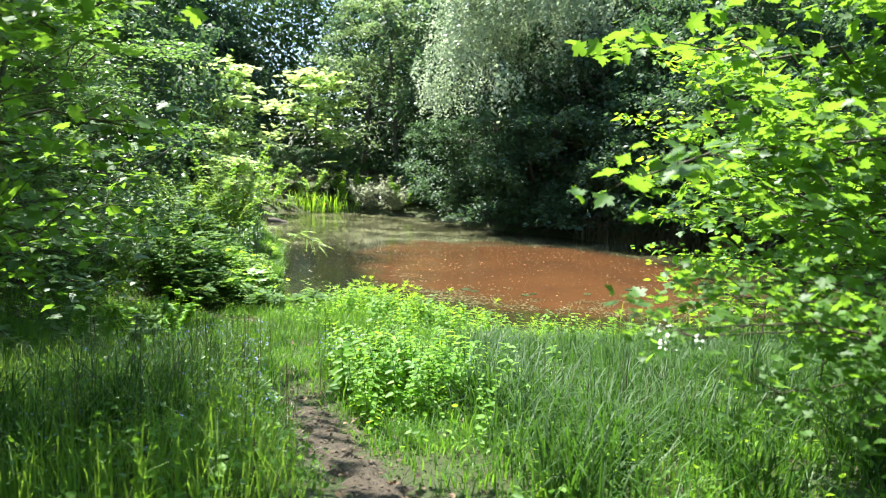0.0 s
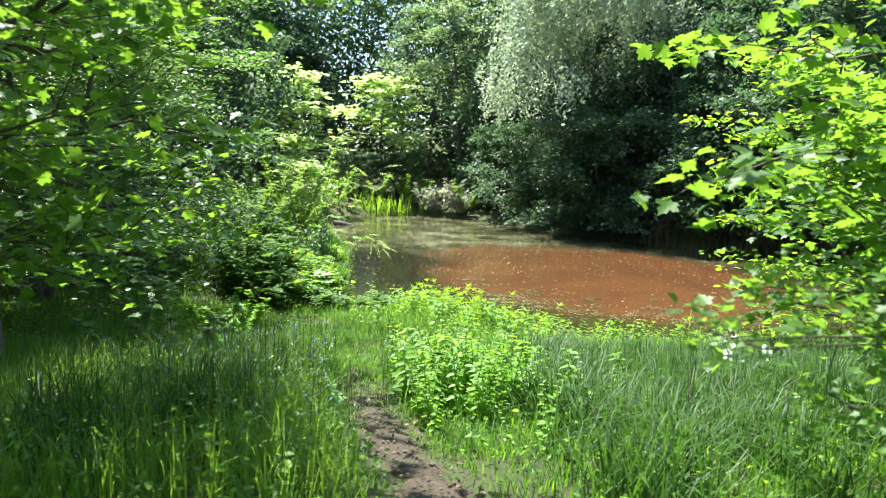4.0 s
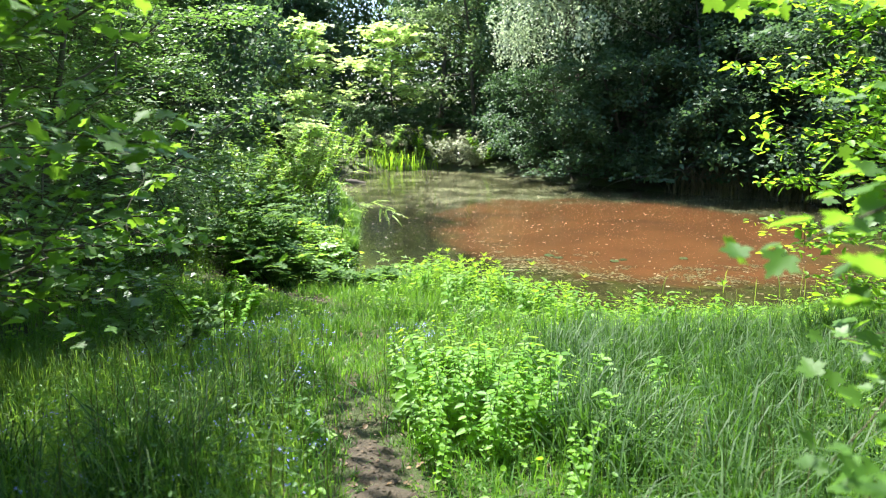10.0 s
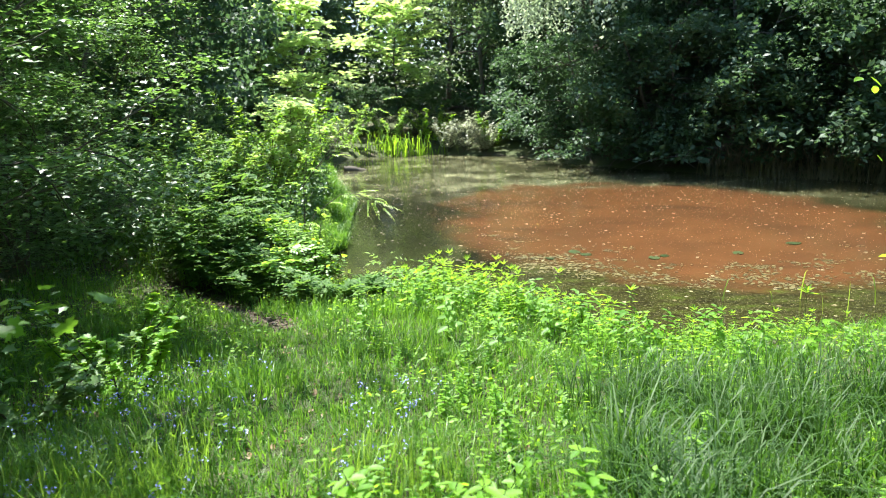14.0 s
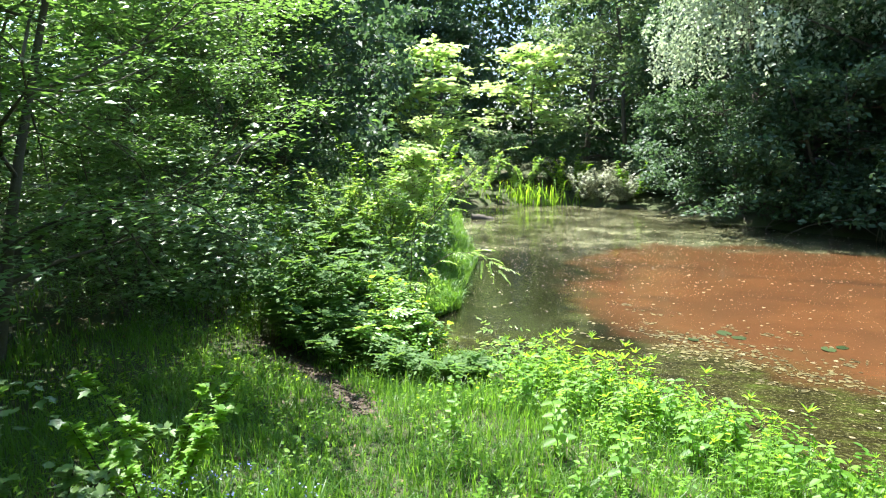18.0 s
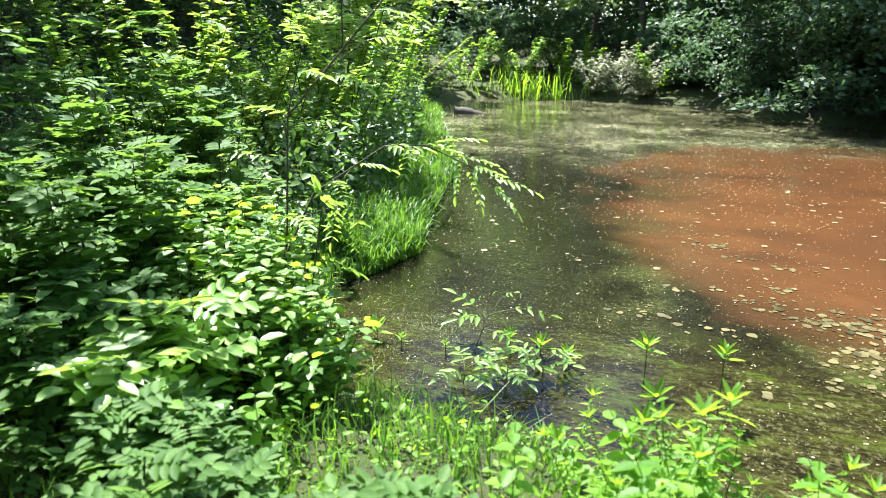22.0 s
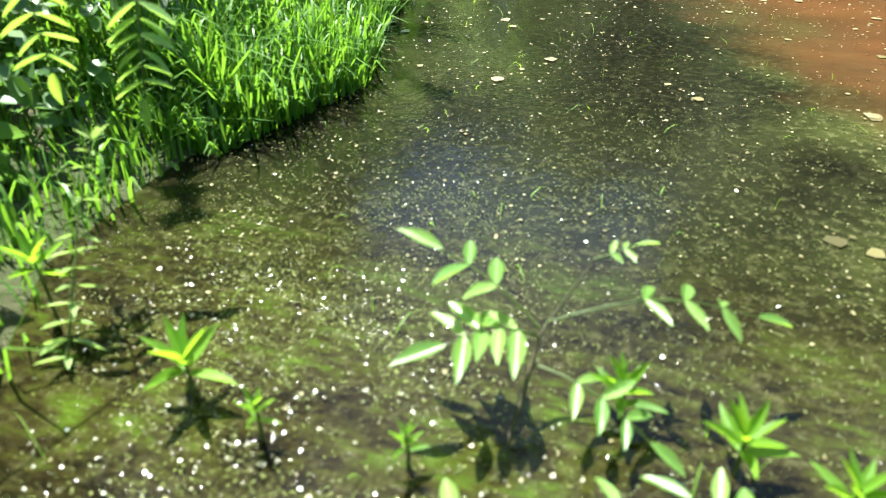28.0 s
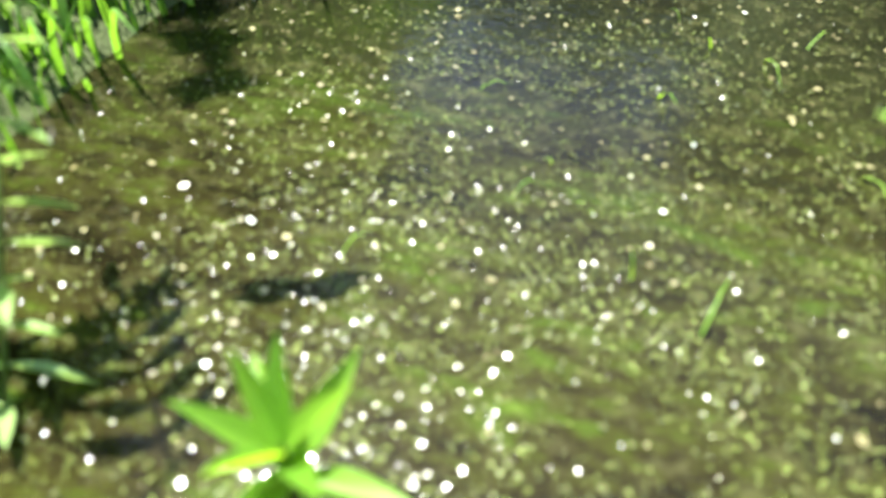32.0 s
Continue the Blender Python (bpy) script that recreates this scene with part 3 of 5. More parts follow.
# leafy thicket beside the path
HAZEL_A = tree_meshes(31, 7.2, 3.0, 0.14, DIAMOND, 0.125, 17000, 0.07, 0.05, 26, up=2.6, clump=0.42, stems=3, flat=0.2)
HAZEL_B = tree_meshes(32, 6.0, 2.4, 0.14, DIAMOND, 0.11, 16500, 0.06, 0.07, 24, up=2.6, clump=0.4, stems=3, flat=0.2)
NEAR_A = tree_meshes(31, 7.2, 3.0, 0.1, LOBED, 0.09, 24000, 0.07, 0.05, 28, up=2.6, clump=0.42, stems=3, flat=0.2)
g3 = "thicket beside the path"
hn = tree("field_maple", -7.1, 9.5, 0, NEAR_A, M_BARK, M_HAZEL, "dense bushy field maple with layers of small leaves", g3)
again(hn, -7.4, 6.9, 210, 0.9)
hn.scale = (1, 1, 1)
hz = tree("field_maple", -11.0, 17.0, 100, HAZEL_A, M_BARK, M_HAZEL, "dense bushy field maple with layers of small leaves", g3, 1.1)
for x, y, turn, s in [(-13.5, 19.5, 30, 1.2), (-11.5, 11, 60, 1.3), (-12, 6, 160, 1.3)]:
    again(hz, x, y, turn, s)
hz.scale = (1.1, 1.1, 1.1)
hb = tree("hazel_bush", -8.6, 7.6, 40, HAZEL_B, M_BARK, M_HAZEL, "bushy hazel with small green leaves in shade", g3)
for x, y, turn, s in [(-11.0, 14.5, 100, 0.9), (-11.5, 21.5, 210, 0.8), (-6.4, 2.6, 130, 0.9), (-8.8, 13.6, 20, 0.7), (-7.6, 11.9, 170, 0.5)]:
    again(hb, x, y, turn, s)
hb.scale = (1, 1, 1)
# added tree, not seen itself: its crown throws shade on maples and meadow
SHADE = tree_meshes(41, 10.0, 3.2, 0.55, DIAMOND, 0.17, 4200, 0.1, 0.05, 16, up=1.4, clump=0.4)
tree("ash_tree", -4.6, 5.5, 0, SHADE, M_BARK, M_HAZEL, "tall slim tree added outside the view to shade the path", "thicket beside the path")
# unseen trees added behind and beside, to shade the clearing
g4 = "woods behind the path"
for x, y, turn, s in [(-6, -5, 10, 1.3), (1.0, -8, 90, 1.3), (8, -3, 200, 1.3), (10, 6.0, 50, 1.0), (13, 10, 150, 1.0)]:
    c = again(hz, x, y, turn, s)
    tagged(c, "unseen leafy tree added round the clearing for its shade", group=g4)
hz.scale = (1.1, 1.1, 1.1)


def build_far_woods():
    """The wood round the pond, too far off to tell its trees apart."""
    rng = np.random.default_rng(71)
    n = 250000
    a = np.where(rng.random(n) < 0.55, rng.uniform(0.6, 3.0, n), rng.uniform(0, 2 * math.pi, n))
    r = rng.uniform(0, 1, n)
    far = 11 * np.exp(-(((a - 2.05) / 0.5) ** 2))
    x, y = 2 + (21 + 9 * r + far) * np.cos(a), 19 + (28 + 9 * r + far) * np.sin(a)
    top = 18 + 3 * ripple(x, y, 0.35) + 2 * ripple(x, y, 1.1, 0.4)
    z = land(x, y) + top * rng.random(n) ** 1.15
    p = np.stack([x, y, z], -1) + rng.normal(size=(n, 3)) * 0.3
    nor = rng.normal(size=(n, 3)) * 0.6 + [0, 0, 0.8]
    me = fast_mesh("far_woods", *scatter(DIAMOND, p, frames(nor, rng), 0.47 * (0.6 + 0.7 * rng.random(n))))
    tagged(part("far_woods", me, M_WOODS, None), "dense dark green woodland round the pond", "woods", kind="stuff")


build_far_woods()


# ---- maples beside the path, whose leaves hang close ----
def maple(name, x, y, seed, height, boughs, label, size=0.105, single=110, mat=None, leaf=None):
    """boughs: end place and leaf count of each bough, from the trunk."""
    rng = np.random.default_rng(seed)
    z0 = land_at(x, y)
    t = thing(name, pose(x, y, z0 - 0.05), label, "tree", "maples beside the path")
    base = np.array([x, y, z0 - 0.05])
    tr = bent((0, 0, 0), (0.02, 0.03, 1), height, 9, rng, 0.06)
    part("trunk", fast_mesh("trunk", *tubes([(tr, np.linspace(0.055, 0.012, 9))], 8), True), M_BARK, t)
    places, nors = [], []
    for (ex, ey, ez), count in boughs:
        end = np.array([ex, ey, ez]) - base
        k = min(range(1, 8), key=lambda i: abs(tr[i][2] - (end[2] - 0.25)))
        line = tr[k] + (end - tr[k]) * np.linspace(0, 1, 9)[:, None]
        line[1:-1] += rng.normal(size=(7, 3)) * 0.05
        line[:, 2] += 0.12 * np.sin(np.linspace(0, math.pi, 9))
        bough = part("bough", fast_mesh("bough", *tubes([(line, np.linspace(0.018, 0.004, 9))]), True), M_TWIG, t)
        spots = []
        for j in range(16):
            i = rng.integers(2, 9)
            way = unit(end - tr[k]) + rng.normal(size=3) * [0.8, 0.8, 0.28]
            tw = bent(line[i], way, 0.25 + 0.35 * rng.random(), 4, rng, 0.15, 0.04)
            if way_gap(tw + base).min() < 0.36:
                continue
            part("twig", fast_mesh("twig", *tubes([(tw, np.linspace(0.004, 0.0015, 4))], 4), True), M_TWIG, bough)
            spots += [tw[1], tw[2], tw[3], tw[3]]
        spots = np.array(spots)
        p = spots[rng.integers(0, len(spots), count)] + rng.normal(size=(count, 3)) * [0.09, 0.09, 0.045]
        places.append(p)
    p = np.concatenate(places)
    p = p[way_gap(p + base) > 0.42]
    n = len(p)
    turns = frames(rng.normal(size=(n, 3)) * 0.42 + [0, 0, 1.0], rng)
    sizes = size * (0.6 + 0.7 * rng.random(n))
    part("crown", fast_mesh("crown", *scatter(leaf or MAPLE, p[single:], turns[single:], sizes[single:])), mat or M_MAPLE, t)
    one = fast_mesh("leaf", *(leaf or MAPLE))
    for q, r, s in zip(p[:single], turns[:single], sizes[:single]):
        lf = part("leaf", one, mat or M_MAPLE, t)
        lf.matrix_basis = Matrix.Translation(q) @ Matrix(r.tolist()).to_4x4() @ Matrix.Diagonal((s, s, s, 1))


maple("field_maple_sapling", -3.1, 2.7, 81, 4.6,
      [((-0.75, 1.75, 3.62), 190), ((-0.95, 2.35, 3.6), 200), ((-1.75, 3.2, 3.1), 230), ((-1.7, 2.5, 3.1), 230), ((-2.2, 3.9, 3.6), 220), ((-1.9, 3.1, 2.55), 190), ((-0.75, 3.6, 4.05), 130),
       ((-1.6, 1.6, 3.3), 160), ((-2.2, 4.3, 2.6), 170), ((-2.4, 3.0, 4.6), 220), ((-1.5, 2.6, 4.4), 200), ((-0.2, 3.9, 4.25), 70),
       ((-2.2, 4.7, 2.35), 260), ((-2.8, 5.3, 2.3), 260), ((-2.6, 4.4, 2.9), 220)],
      "field maple with bright lobed leaves hanging over the path", 0.078)
maple("maple_sapling", 3.1, 4.4, 82, 4.6,
      [((0.8, 2.45, 2.98), 230), ((1.15, 3.1, 3.5), 420), ((1.7, 3.3, 2.75), 260), ((1.85, 3.6, 3.2), 420), ((1.65, 2.75, 3.75), 420), ((2.1, 4.5, 2.75), 360), ((2.3, 3.6, 4.1), 420),
       ((1.7, 4.2, 4.5), 340), ((1.4, 2.7, 3.1), 300), ((2.0, 3.2, 2.5), 240), ((1.25, 3.0, 2.42), 200), ((1.6, 2.7, 2.25), 200), ((1.7, 3.5, 2.3), 200)],
      "slim maple sapling with backlit green lobed leaves", 0.074)
maple("alder_sapling", 4.7, 8.6, 83, 4.2,
      [((2.75, 8.7, 2.9), 170), ((2.75, 8.9, 3.6), 330), ((3.1, 8.6, 2.35), 220), ((3.6, 8.2, 3.2), 360), ((3.3, 8.4, 2.8), 240), ((2.95, 8.3, 1.9), 180), ((3.5, 9.2, 1.6), 180), ((5.2, 7.6, 3.6), 250), ((3.5, 8.4, 4.0), 330), ((3.0, 8.6, 4.2), 260), ((3.9, 8.0, 2.4), 260), ((3.6, 8.8, 1.1), 200)],
      "sapling with bright young leaves leaning towards the water", 0.1, 60, M_HERB, OVAL)


# ---- grass ----
def blades(name, x, y, tall, wide, mat, seed, label, category, droop=0.5, kind="stuff", z=None, short=False):
    rng = np.random.default_rng(seed)
    n = len(x)
    a = rng.uniform(0, 2 * math.pi, n)
    side = np.stack([np.cos(a), np.sin(a), 0 * a], -1)
    b = a + math.pi / 2 + rng.normal(size=n) * 0.5
    lean = np.stack([np.cos(b), np.sin(b), 0 * b], -1) * (droop * (0.1 + 1.3 * rng.random(n) ** 1.5))[:, None]
    base = np.stack([x, y, (land(x, y) if z is None else z) - 0.01], -1)
    up = np.array([0, 0, 1.0])
    h, w = np.asarray(tall)[:, None], np.asarray(wide)[:, None] * side
    p1 = base + up * h * 0.45 + lean * h * 0.2
    p2 = base + up * h * 0.8 + lean * h * 0.6
    p3 = base + up * h * (0.95 - 0.25 * np.linalg.norm(lean, axis=1, keepdims=True)) + lean * h * 1.15
    v = np.stack([base - w, base + w, p1 + w, p1 - w, p2 + w * 0.75, p2 - w * 0.75, p3 + w * 0.1, p3 - w * 0.1], 1)
    q = np.array([[0, 1, 2, 3], [3, 2, 4, 5], [5, 4, 6, 7]])
    if short:
        v, q = v[:, [0, 1, 2, 3, 6, 7]], np.array([[0, 1, 2, 3], [3, 2, 4, 5]])
    v = v[way_gap(p3) > 0.3]
    n = v.shape[1]
    v = v.reshape(-1, 3)
    f = (q[None] + (np.arange(len(v) // n) * n)[:, None, None]).reshape(-1, 4)
    return tagged(part(name, fast_mesh(name, v, f), mat, None), label, category, kind=kind)


def build_grass():
    rng = np.random.default_rng(5)
    n = 172000
    x, y = rng.uniform(-7.5, 7, n), 0.8 + 14.5 * rng.random(n) ** 1.1
    d, tg = shore_gap(x, y), track_gap(x, y)
    clump = 0.5 + 0.5 * ripple(x, y, 2.3, 0.7)
    fine = 0.5 + 0.5 * ripple(x, y, 7.0, 0.2)
    worn = np.where(y < 4.4, np.clip((tg - 0.07) / 0.22, 0.03, 1), np.clip((tg + 0.04) / 0.25, 0, 1))
    worn = np.where((y > 9.9) & (x < -2.5), np.clip((tg - 0.02) / 0.16, 0.1, 1), np.where(y > 4.8, np.clip(0.5 + tg, 0, 1), worn))
    keep = (d > 0.02) & (rng.random(n) < worn) & (rng.random(n) < 0.25 + 0.45 * clump + 0.3 * fine)
    x, y, d, tg, clump, fine = (q[keep] for q in (x, y, d, tg, clump, fine))
    n = len(x)
    tall = 0.10 + 0.10 * clump + 0.06 * fine
    left = np.exp(-(((x + 1.7) / 0.9) ** 2 + ((y - 3.6) / 1.0) ** 2))
    tall = tall + 0.25 * left * (rng.random(n) < 0.3)
    tall *= (0.5 + 0.9 * rng.random(n)) * np.where(y > 4.6, np.clip(0.65 + tg / 0.8, 0, 1), np.clip(0.1 + tg / 0.9, 0.25, 1))
    wide = 0.0025 + 0.003 * rng.random(n)
    blades("grass", x, y, tall, wide, M_GRASS, 6, "fresh green woodland grass on the bank", "grass", 0.7, short=True)
    m = 95000
    xx, yy = rng.uniform(-5.6, 2.2, m), rng.uniform(3.6, 11.2, m)
    tg2 = track_gap(xx, yy)
    k = (shore_gap(xx, yy) > 0.05) & (rng.random(m) < np.where(yy < 4.8, np.clip((tg2 - 0.08) / 0.2, 0.02, 1), np.where(yy > 9.9, np.clip((tg2 - 0.05) / 0.12, 0, 1), np.where(yy < 5.8, np.clip(0.15 + tg2 / 0.35, 0, 0.85), 0.85))))
    xx, yy = xx[k], yy[k]
    tall = (0.05 + 0.07 * (0.5 + 0.5 * ripple(xx, yy, 3.1, 0.3))) * (0.5 + rng.random(len(xx)))
    blades("short_grass", xx, yy, tall, rng.uniform(0.002, 0.0045, len(xx)), M_GRASS, 12, "short soft grass along the shaded footpath", "grass", 0.9, short=True)
    m = 15000
    xx, yy = rng.uniform(-10, 13, m), rng.uniform(-6, 12.5, m)
    k = ((xx < -7.3) | (xx > 6.8) | (yy < 1.0)) & (shore_gap(xx, yy) > 0.1) & (track_gap(xx, yy) > 0.2) & (rng.random(m) < 0.3 + 0.7 * (ripple(xx, yy, 1.3, 0.5) > -0.3))
    xx, yy = xx[k], yy[k]
    blades("rough_grass", xx, yy, rng.uniform(0.12, 0.35, len(xx)), rng.uniform(0.006, 0.012, len(xx)), M_GRASS, 11, "rough grass under the trees round the clearing", "grass", 0.8)
    # sedge in tufts
    xs, ys = [], []
    for _ in range(190):
        cx, cy = (rng.uniform(0.25, 4.2), rng.uniform(2.6, 8.4)) if rng.random() < 0.94 else (rng.uniform(-3.0, -1.1), rng.uniform(2.9, 4.6))
        if track_gap(np.array([cx]), np.array([cy]))[0] < 0.55:
            continue
        m = rng.integers(50, 120)
        xs.append(cx + rng.normal(size=m) * 0.09)
        ys.append(cy + rng.normal(size=m) * 0.09)
    xs, ys = np.concatenate(xs), np.concatenate(ys)
    blades("sedge", xs, ys, 0.46 * (0.45 + 0.75 * rng.random(len(xs))), 0.0028 + 0.0025 * rng.random(len(xs)), M_SEDGE, 7, "tall tufts of arching dark green sedge", "sedge", 0.85)
    m = 19000
    xx, yy = rng.uniform(-5.8, -0.5, m), rng.uniform(2.3, 6.4, m)
    k = (track_gap(xx, yy) > 0.36) & (rng.random(m) < 0.35 + 0.65 * (ripple(xx, yy, 3.1, 0.9) > -0.1))
    xx, yy = xx[k], yy[k]
    tall = rng.uniform(0.16, 0.5, len(xx)) * np.clip(0.4 + track_gap(xx, yy) / 0.9, 0.4, 1)
    blades("meadow_grass", xx, yy, tall, rng.uniform(0.0014, 0.003, len(xx)), M_MEADOW, 10, "loose tall meadow grass beside the footpath", "grass", 0.55)
    m = 260
    xx, yy = np.concatenate([rng.uniform(-2.6, -0.75, m // 2), rng.uniform(0.4, 4.0, m // 2)]), rng.uniform(2.6, 5.0, m)
    blades("grass_stems", xx, yy, rng.uniform(0.55, 0.85, m), np.full(m, 0.0018), M_STALK, 9, "thin dark flowering grass stems above the sward", "grass", 0.3)
    # tall grass on the bank behind the shrubs and along the left shore
    m = 9000
    yy = 14.7 + rng.uniform(0, 17, m) * rng.random(m)
    xx = np.interp(yy, [13.9, 14.6, 15.6, 16.6, 20.2, 25, 31], [-4.0, -4.1, -3.85, -4.15, -4.9, -6.8, -8.8]) - np.abs(rng.normal(size=m)) * 0.45 + 0.05
    k = 900
    xx, yy = np.concatenate([xx, rng.uniform(-5.3, -4.1, k)]), np.concatenate([yy, rng.uniform(13.5, 15, k)])
    m = len(xx)
    blades("bank_grass", xx, yy, np.where(yy < 14.9, 0.17, 0.36) * (0.4 + 0.8 * rng.random(m)), 0.004 + 0.004 * rng.random(m), M_GRASS, 8, "lush long grass fringing the water", "grass", 0.7)


M_STALK = leaf_mat("grass_stalk", (0.05, 0.06, 0.02), (0.10, 0.10, 0.04), (0.1, 0.1, 0.03), 0.2, 0.6)
M_SEDGE = leaf_mat("sedge_blade", (0.017, 0.057, 0.009), (0.066, 0.138, 0.022), (0.11, 0.26, 0.016), 0.4, 0.6)
M_MEADOW = leaf_mat("meadow_blade", (0.06, 0.145, 0.018), (0.18, 0.29, 0.055), (0.32, 0.53, 0.035), 0.48, 0.55)
build_grass()


# ---- herbs ----
def herb(name, seed, height, nodes, leaf, size, mat, label, category, group, droop=0.3, whorl=2, crown=0, lean=0.12, stem=0.004):
    """A leafy stalk with its foliage; made at the origin."""
    rng = np.random.default_rng(seed)
    t = thing(name, Matrix(), label, category, group)
    line = bent((0, 0, -0.03), (rng.normal() * lean, rng.normal() * lean, 1), height + 0.03, 7, rng, 0.06)
    part("stem", fast_mesh("stem", *tubes([(line, np.linspace(stem, stem * 0.4, 7))], 5), True), M_STEM, t)
    p, nor, head, sz = [], [], [], []
    for i in range(nodes):
        k = 0.15 + 0.83 * (i + 0.5) / nodes
        at = line[int(k * 6)] * (1 - (k * 6) % 1) + line[min(int(k * 6) + 1, 6)] * ((k * 6) % 1)
        for w in range(whorl):
            a = i * math.pi / 2 + w * 2 * math.pi / whorl + rng.normal() * 0.25
            p.append(at)
            head.append((math.cos(a), math.sin(a), rng.normal() * 0.15 - droop * (1 - k)))
            sz.append(size * (1.15 - 0.6 * k) * (0.8 + 0.4 * rng.random()))
    for i in range(crown):
        a = i * 2.4
        p.append(line[-1] - [0, 0, 0.01])
        head.append((math.cos(a) * 0.6, math.sin(a) * 0.6, 0.5 + i * 0.12))
        sz.append(size * 0.8)
    head = unit(np.array(head))
    side = unit(np.cross(head, [0, 0, 1.0]))
    turns = np.stack([side, head, np.cross(side, head)], -1)
    part("foliage", fast_mesh("foliage", *scatter(leaf, np.array(p), turns, np.array(sz))), mat, t)
    return t


def sow(plants, spots, seed, low=0.75, high=1.25, lift=0.0):
    rng = np.random.default_rng(seed)
    for i, (x, y) in enumerate(spots):
        src = plants[i % len(plants)]
        s = rng.uniform(low, high)
        z = max(land_at(x, y), -0.12) + lift
        src.scale = (s, s, s)
        copy_thing(src, pose(x, y, z, rng.normal() * 9, rng.normal() * 9, rng.uniform(0, 360)))
    for src in plants:
        src.scale = (1, 1, 1)


def put_first(plants, spots):
    for src, (x, y) in zip(plants, spots):
        src.matrix_world = pose(x, y, land_at(x, y))


def spots_in(n, seed, cx, cy, rx, ry, turn=0.0, edge=0.05, line=0.4):
    rng, out = np.random.default_rng(seed), []
    c, s = math.cos(radians(turn)), math.sin(radians(turn))
    while len(out) < n:
        u, v = rng.normal(size=2) * 0.5
        x, y = cx + u * rx * c - v * ry * s, cy + u * rx * s + v * ry * c
        q = np.array([[x, y, land_at(x, y) + 0.6]])
        if shore_gap(np.array([x]), np.array([y]))[0] > edge and way_gap(q)[0] > line and track_gap(np.array([x]), np.array([y]))[0] > 0.22:
            out.append((x, y))
    return out


NET = [herb("nettle", 91 + i, 0.58, 12, OVAL, 0.082, M_HERB, "bright green nettle with paired toothed leaves", "nettle", "nettles beside the path", 0.45) for i in range(3)]
put_first(NET, [(-0.35, 4.7), (-0.15, 5.0), (-0.5, 5.2)])
sow(NET, spots_in(120, 1, -0.22, 4.95, 0.95, 0.9), 2, 0.55, 1.0)
BRA = [herb("bramble_shoot", 111 + i, 0.5, 9, OVAL, 0.12, M_HERB, "leafy shoot with broad bright leaves among nettles", "shrub", "leafy shoots beside the path", 0.05, 3) for i in range(3)]
put_first(BRA, [(-0.3, 5.1), (0.05, 4.8), (-0.6, 5.0)])
sow(BRA, spots_in(46, 21, -0.15, 5.0, 1.1, 0.9), 22, 0.6, 1.15)
sow(BRA, spots_in(40, 23, -0.2, 8.2, 1.6, 3.2), 24, 0.35, 0.7)
LOO = [herb("loosestrife", 95 + i, 0.62, 11, LANCE, 0.12, M_HERB, "upright loosestrife stalk with narrow bright leaves", "wildflower", "loosestrife along the bank", 0.2, 2, 6) for i in range(3)]
put_first(LOO, [(0.0, 11.0), (-0.6, 11.6), (0.9, 10.2)])
bank = spots_in(110, 3, -0.1, 11.0, 2.2, 1.3, -32, line=0.8) + spots_in(40, 4, 2.6, 9.9, 3.0, 1.0, 10) + spots_in(40, 14, -1.5, 11.5, 1.3, 1.1, -20, line=0.8)
sow(LOO, [q for q in bank if -2.3 < q[0] < -0.2], 5, 0.45, 0.95)
sow(LOO, [q for q in bank if q[0] >= -0.2], 15, 0.35, 0.7)
def off_track(spots):
    return [q for q in spots if not (q[0] < -2.2 and q[1] < 11.7)]


BRO = [herb("dogwood_shoot", 101 + i, 0.5, 8, OVAL, 0.13, M_HERB, "low leafy shoot with broad soft leaves", "shrub", "leafy shoots along the bank", 0.1) for i in range(3)]
put_first(BRO, [(-1.8, 11.2), (-2.0, 11.5), (-1.4, 11.6)])
sow(BRO, off_track(spots_in(55, 16, 0.1, 10.9, 2.3, 1.2, -30, line=0.8) + spots_in(60, 6, -1.4, 11.2, 2.0, 1.6, -30, line=0.8) + spots_in(80, 7, -3.7, 11.6, 1.5, 1.6, line=0.75) + spots_in(30, 8, 3.0, 9.2, 3.0, 1.0)), 9, 0.6, 1.1)


# ---- shrubs on the bank ----
def shrub(name, x, y, seed, height, spread, leaf, size, count, mat, label, group, stems=7, top=0.8):
    rng = np.random.default_rng(seed)
    z = land_at(x, y)
    t = thing(name, pose(x, y, z), label, "shrub", group)
    base = np.array([x, y, z])
    p, head = [], []
    for s in range(stems):
        a = s * 2.4 + rng.random()
        line = bent((0.08 * math.cos(a), 0.08 * math.sin(a), -0.05), (math.cos(a) * spread, math.sin(a) * spread, 1), height * rng.uniform(0.7, 1.1), 8, rng, 0.08, 0.03)
        if way_gap(line + base).min() < 0.62:
            continue
        part("stem", fast_mesh("stem", *tubes([(line, np.linspace(0.009, 0.003, 8))], 5), True), M_TWIG, t)
        for _ in range(count // stems):
            k = 1.2 + 5.8 * rng.random() ** top
            i = min(int(k), 6)
            p.append(line[i] + (line[i + 1] - line[i]) * (k - i))
            a2 = rng.uniform(0, 2 * math.pi)
            head.append((math.cos(a2), math.sin(a2), 0.12 + rng.normal() * 0.25))
    p, head = np.array(p), unit(np.array(head))
    side = unit(np.cross(head, [0, 0, 1.0]) + rng.normal(size=head.shape) * 0.15)
    turns = np.stack([side, head, unit(np.cross(side, head))], -1)
    sizes = size * rng.uniform(0.6, 1.15, len(p))
    ok = (way_gap(p + base) > 0.78) & (way_gap(p + head * sizes[:, None] + base) > 0.72)
    part("foliage", fast_mesh("foliage", *scatter(leaf, p[ok], turns[ok], sizes[ok])), mat, t)
    return t


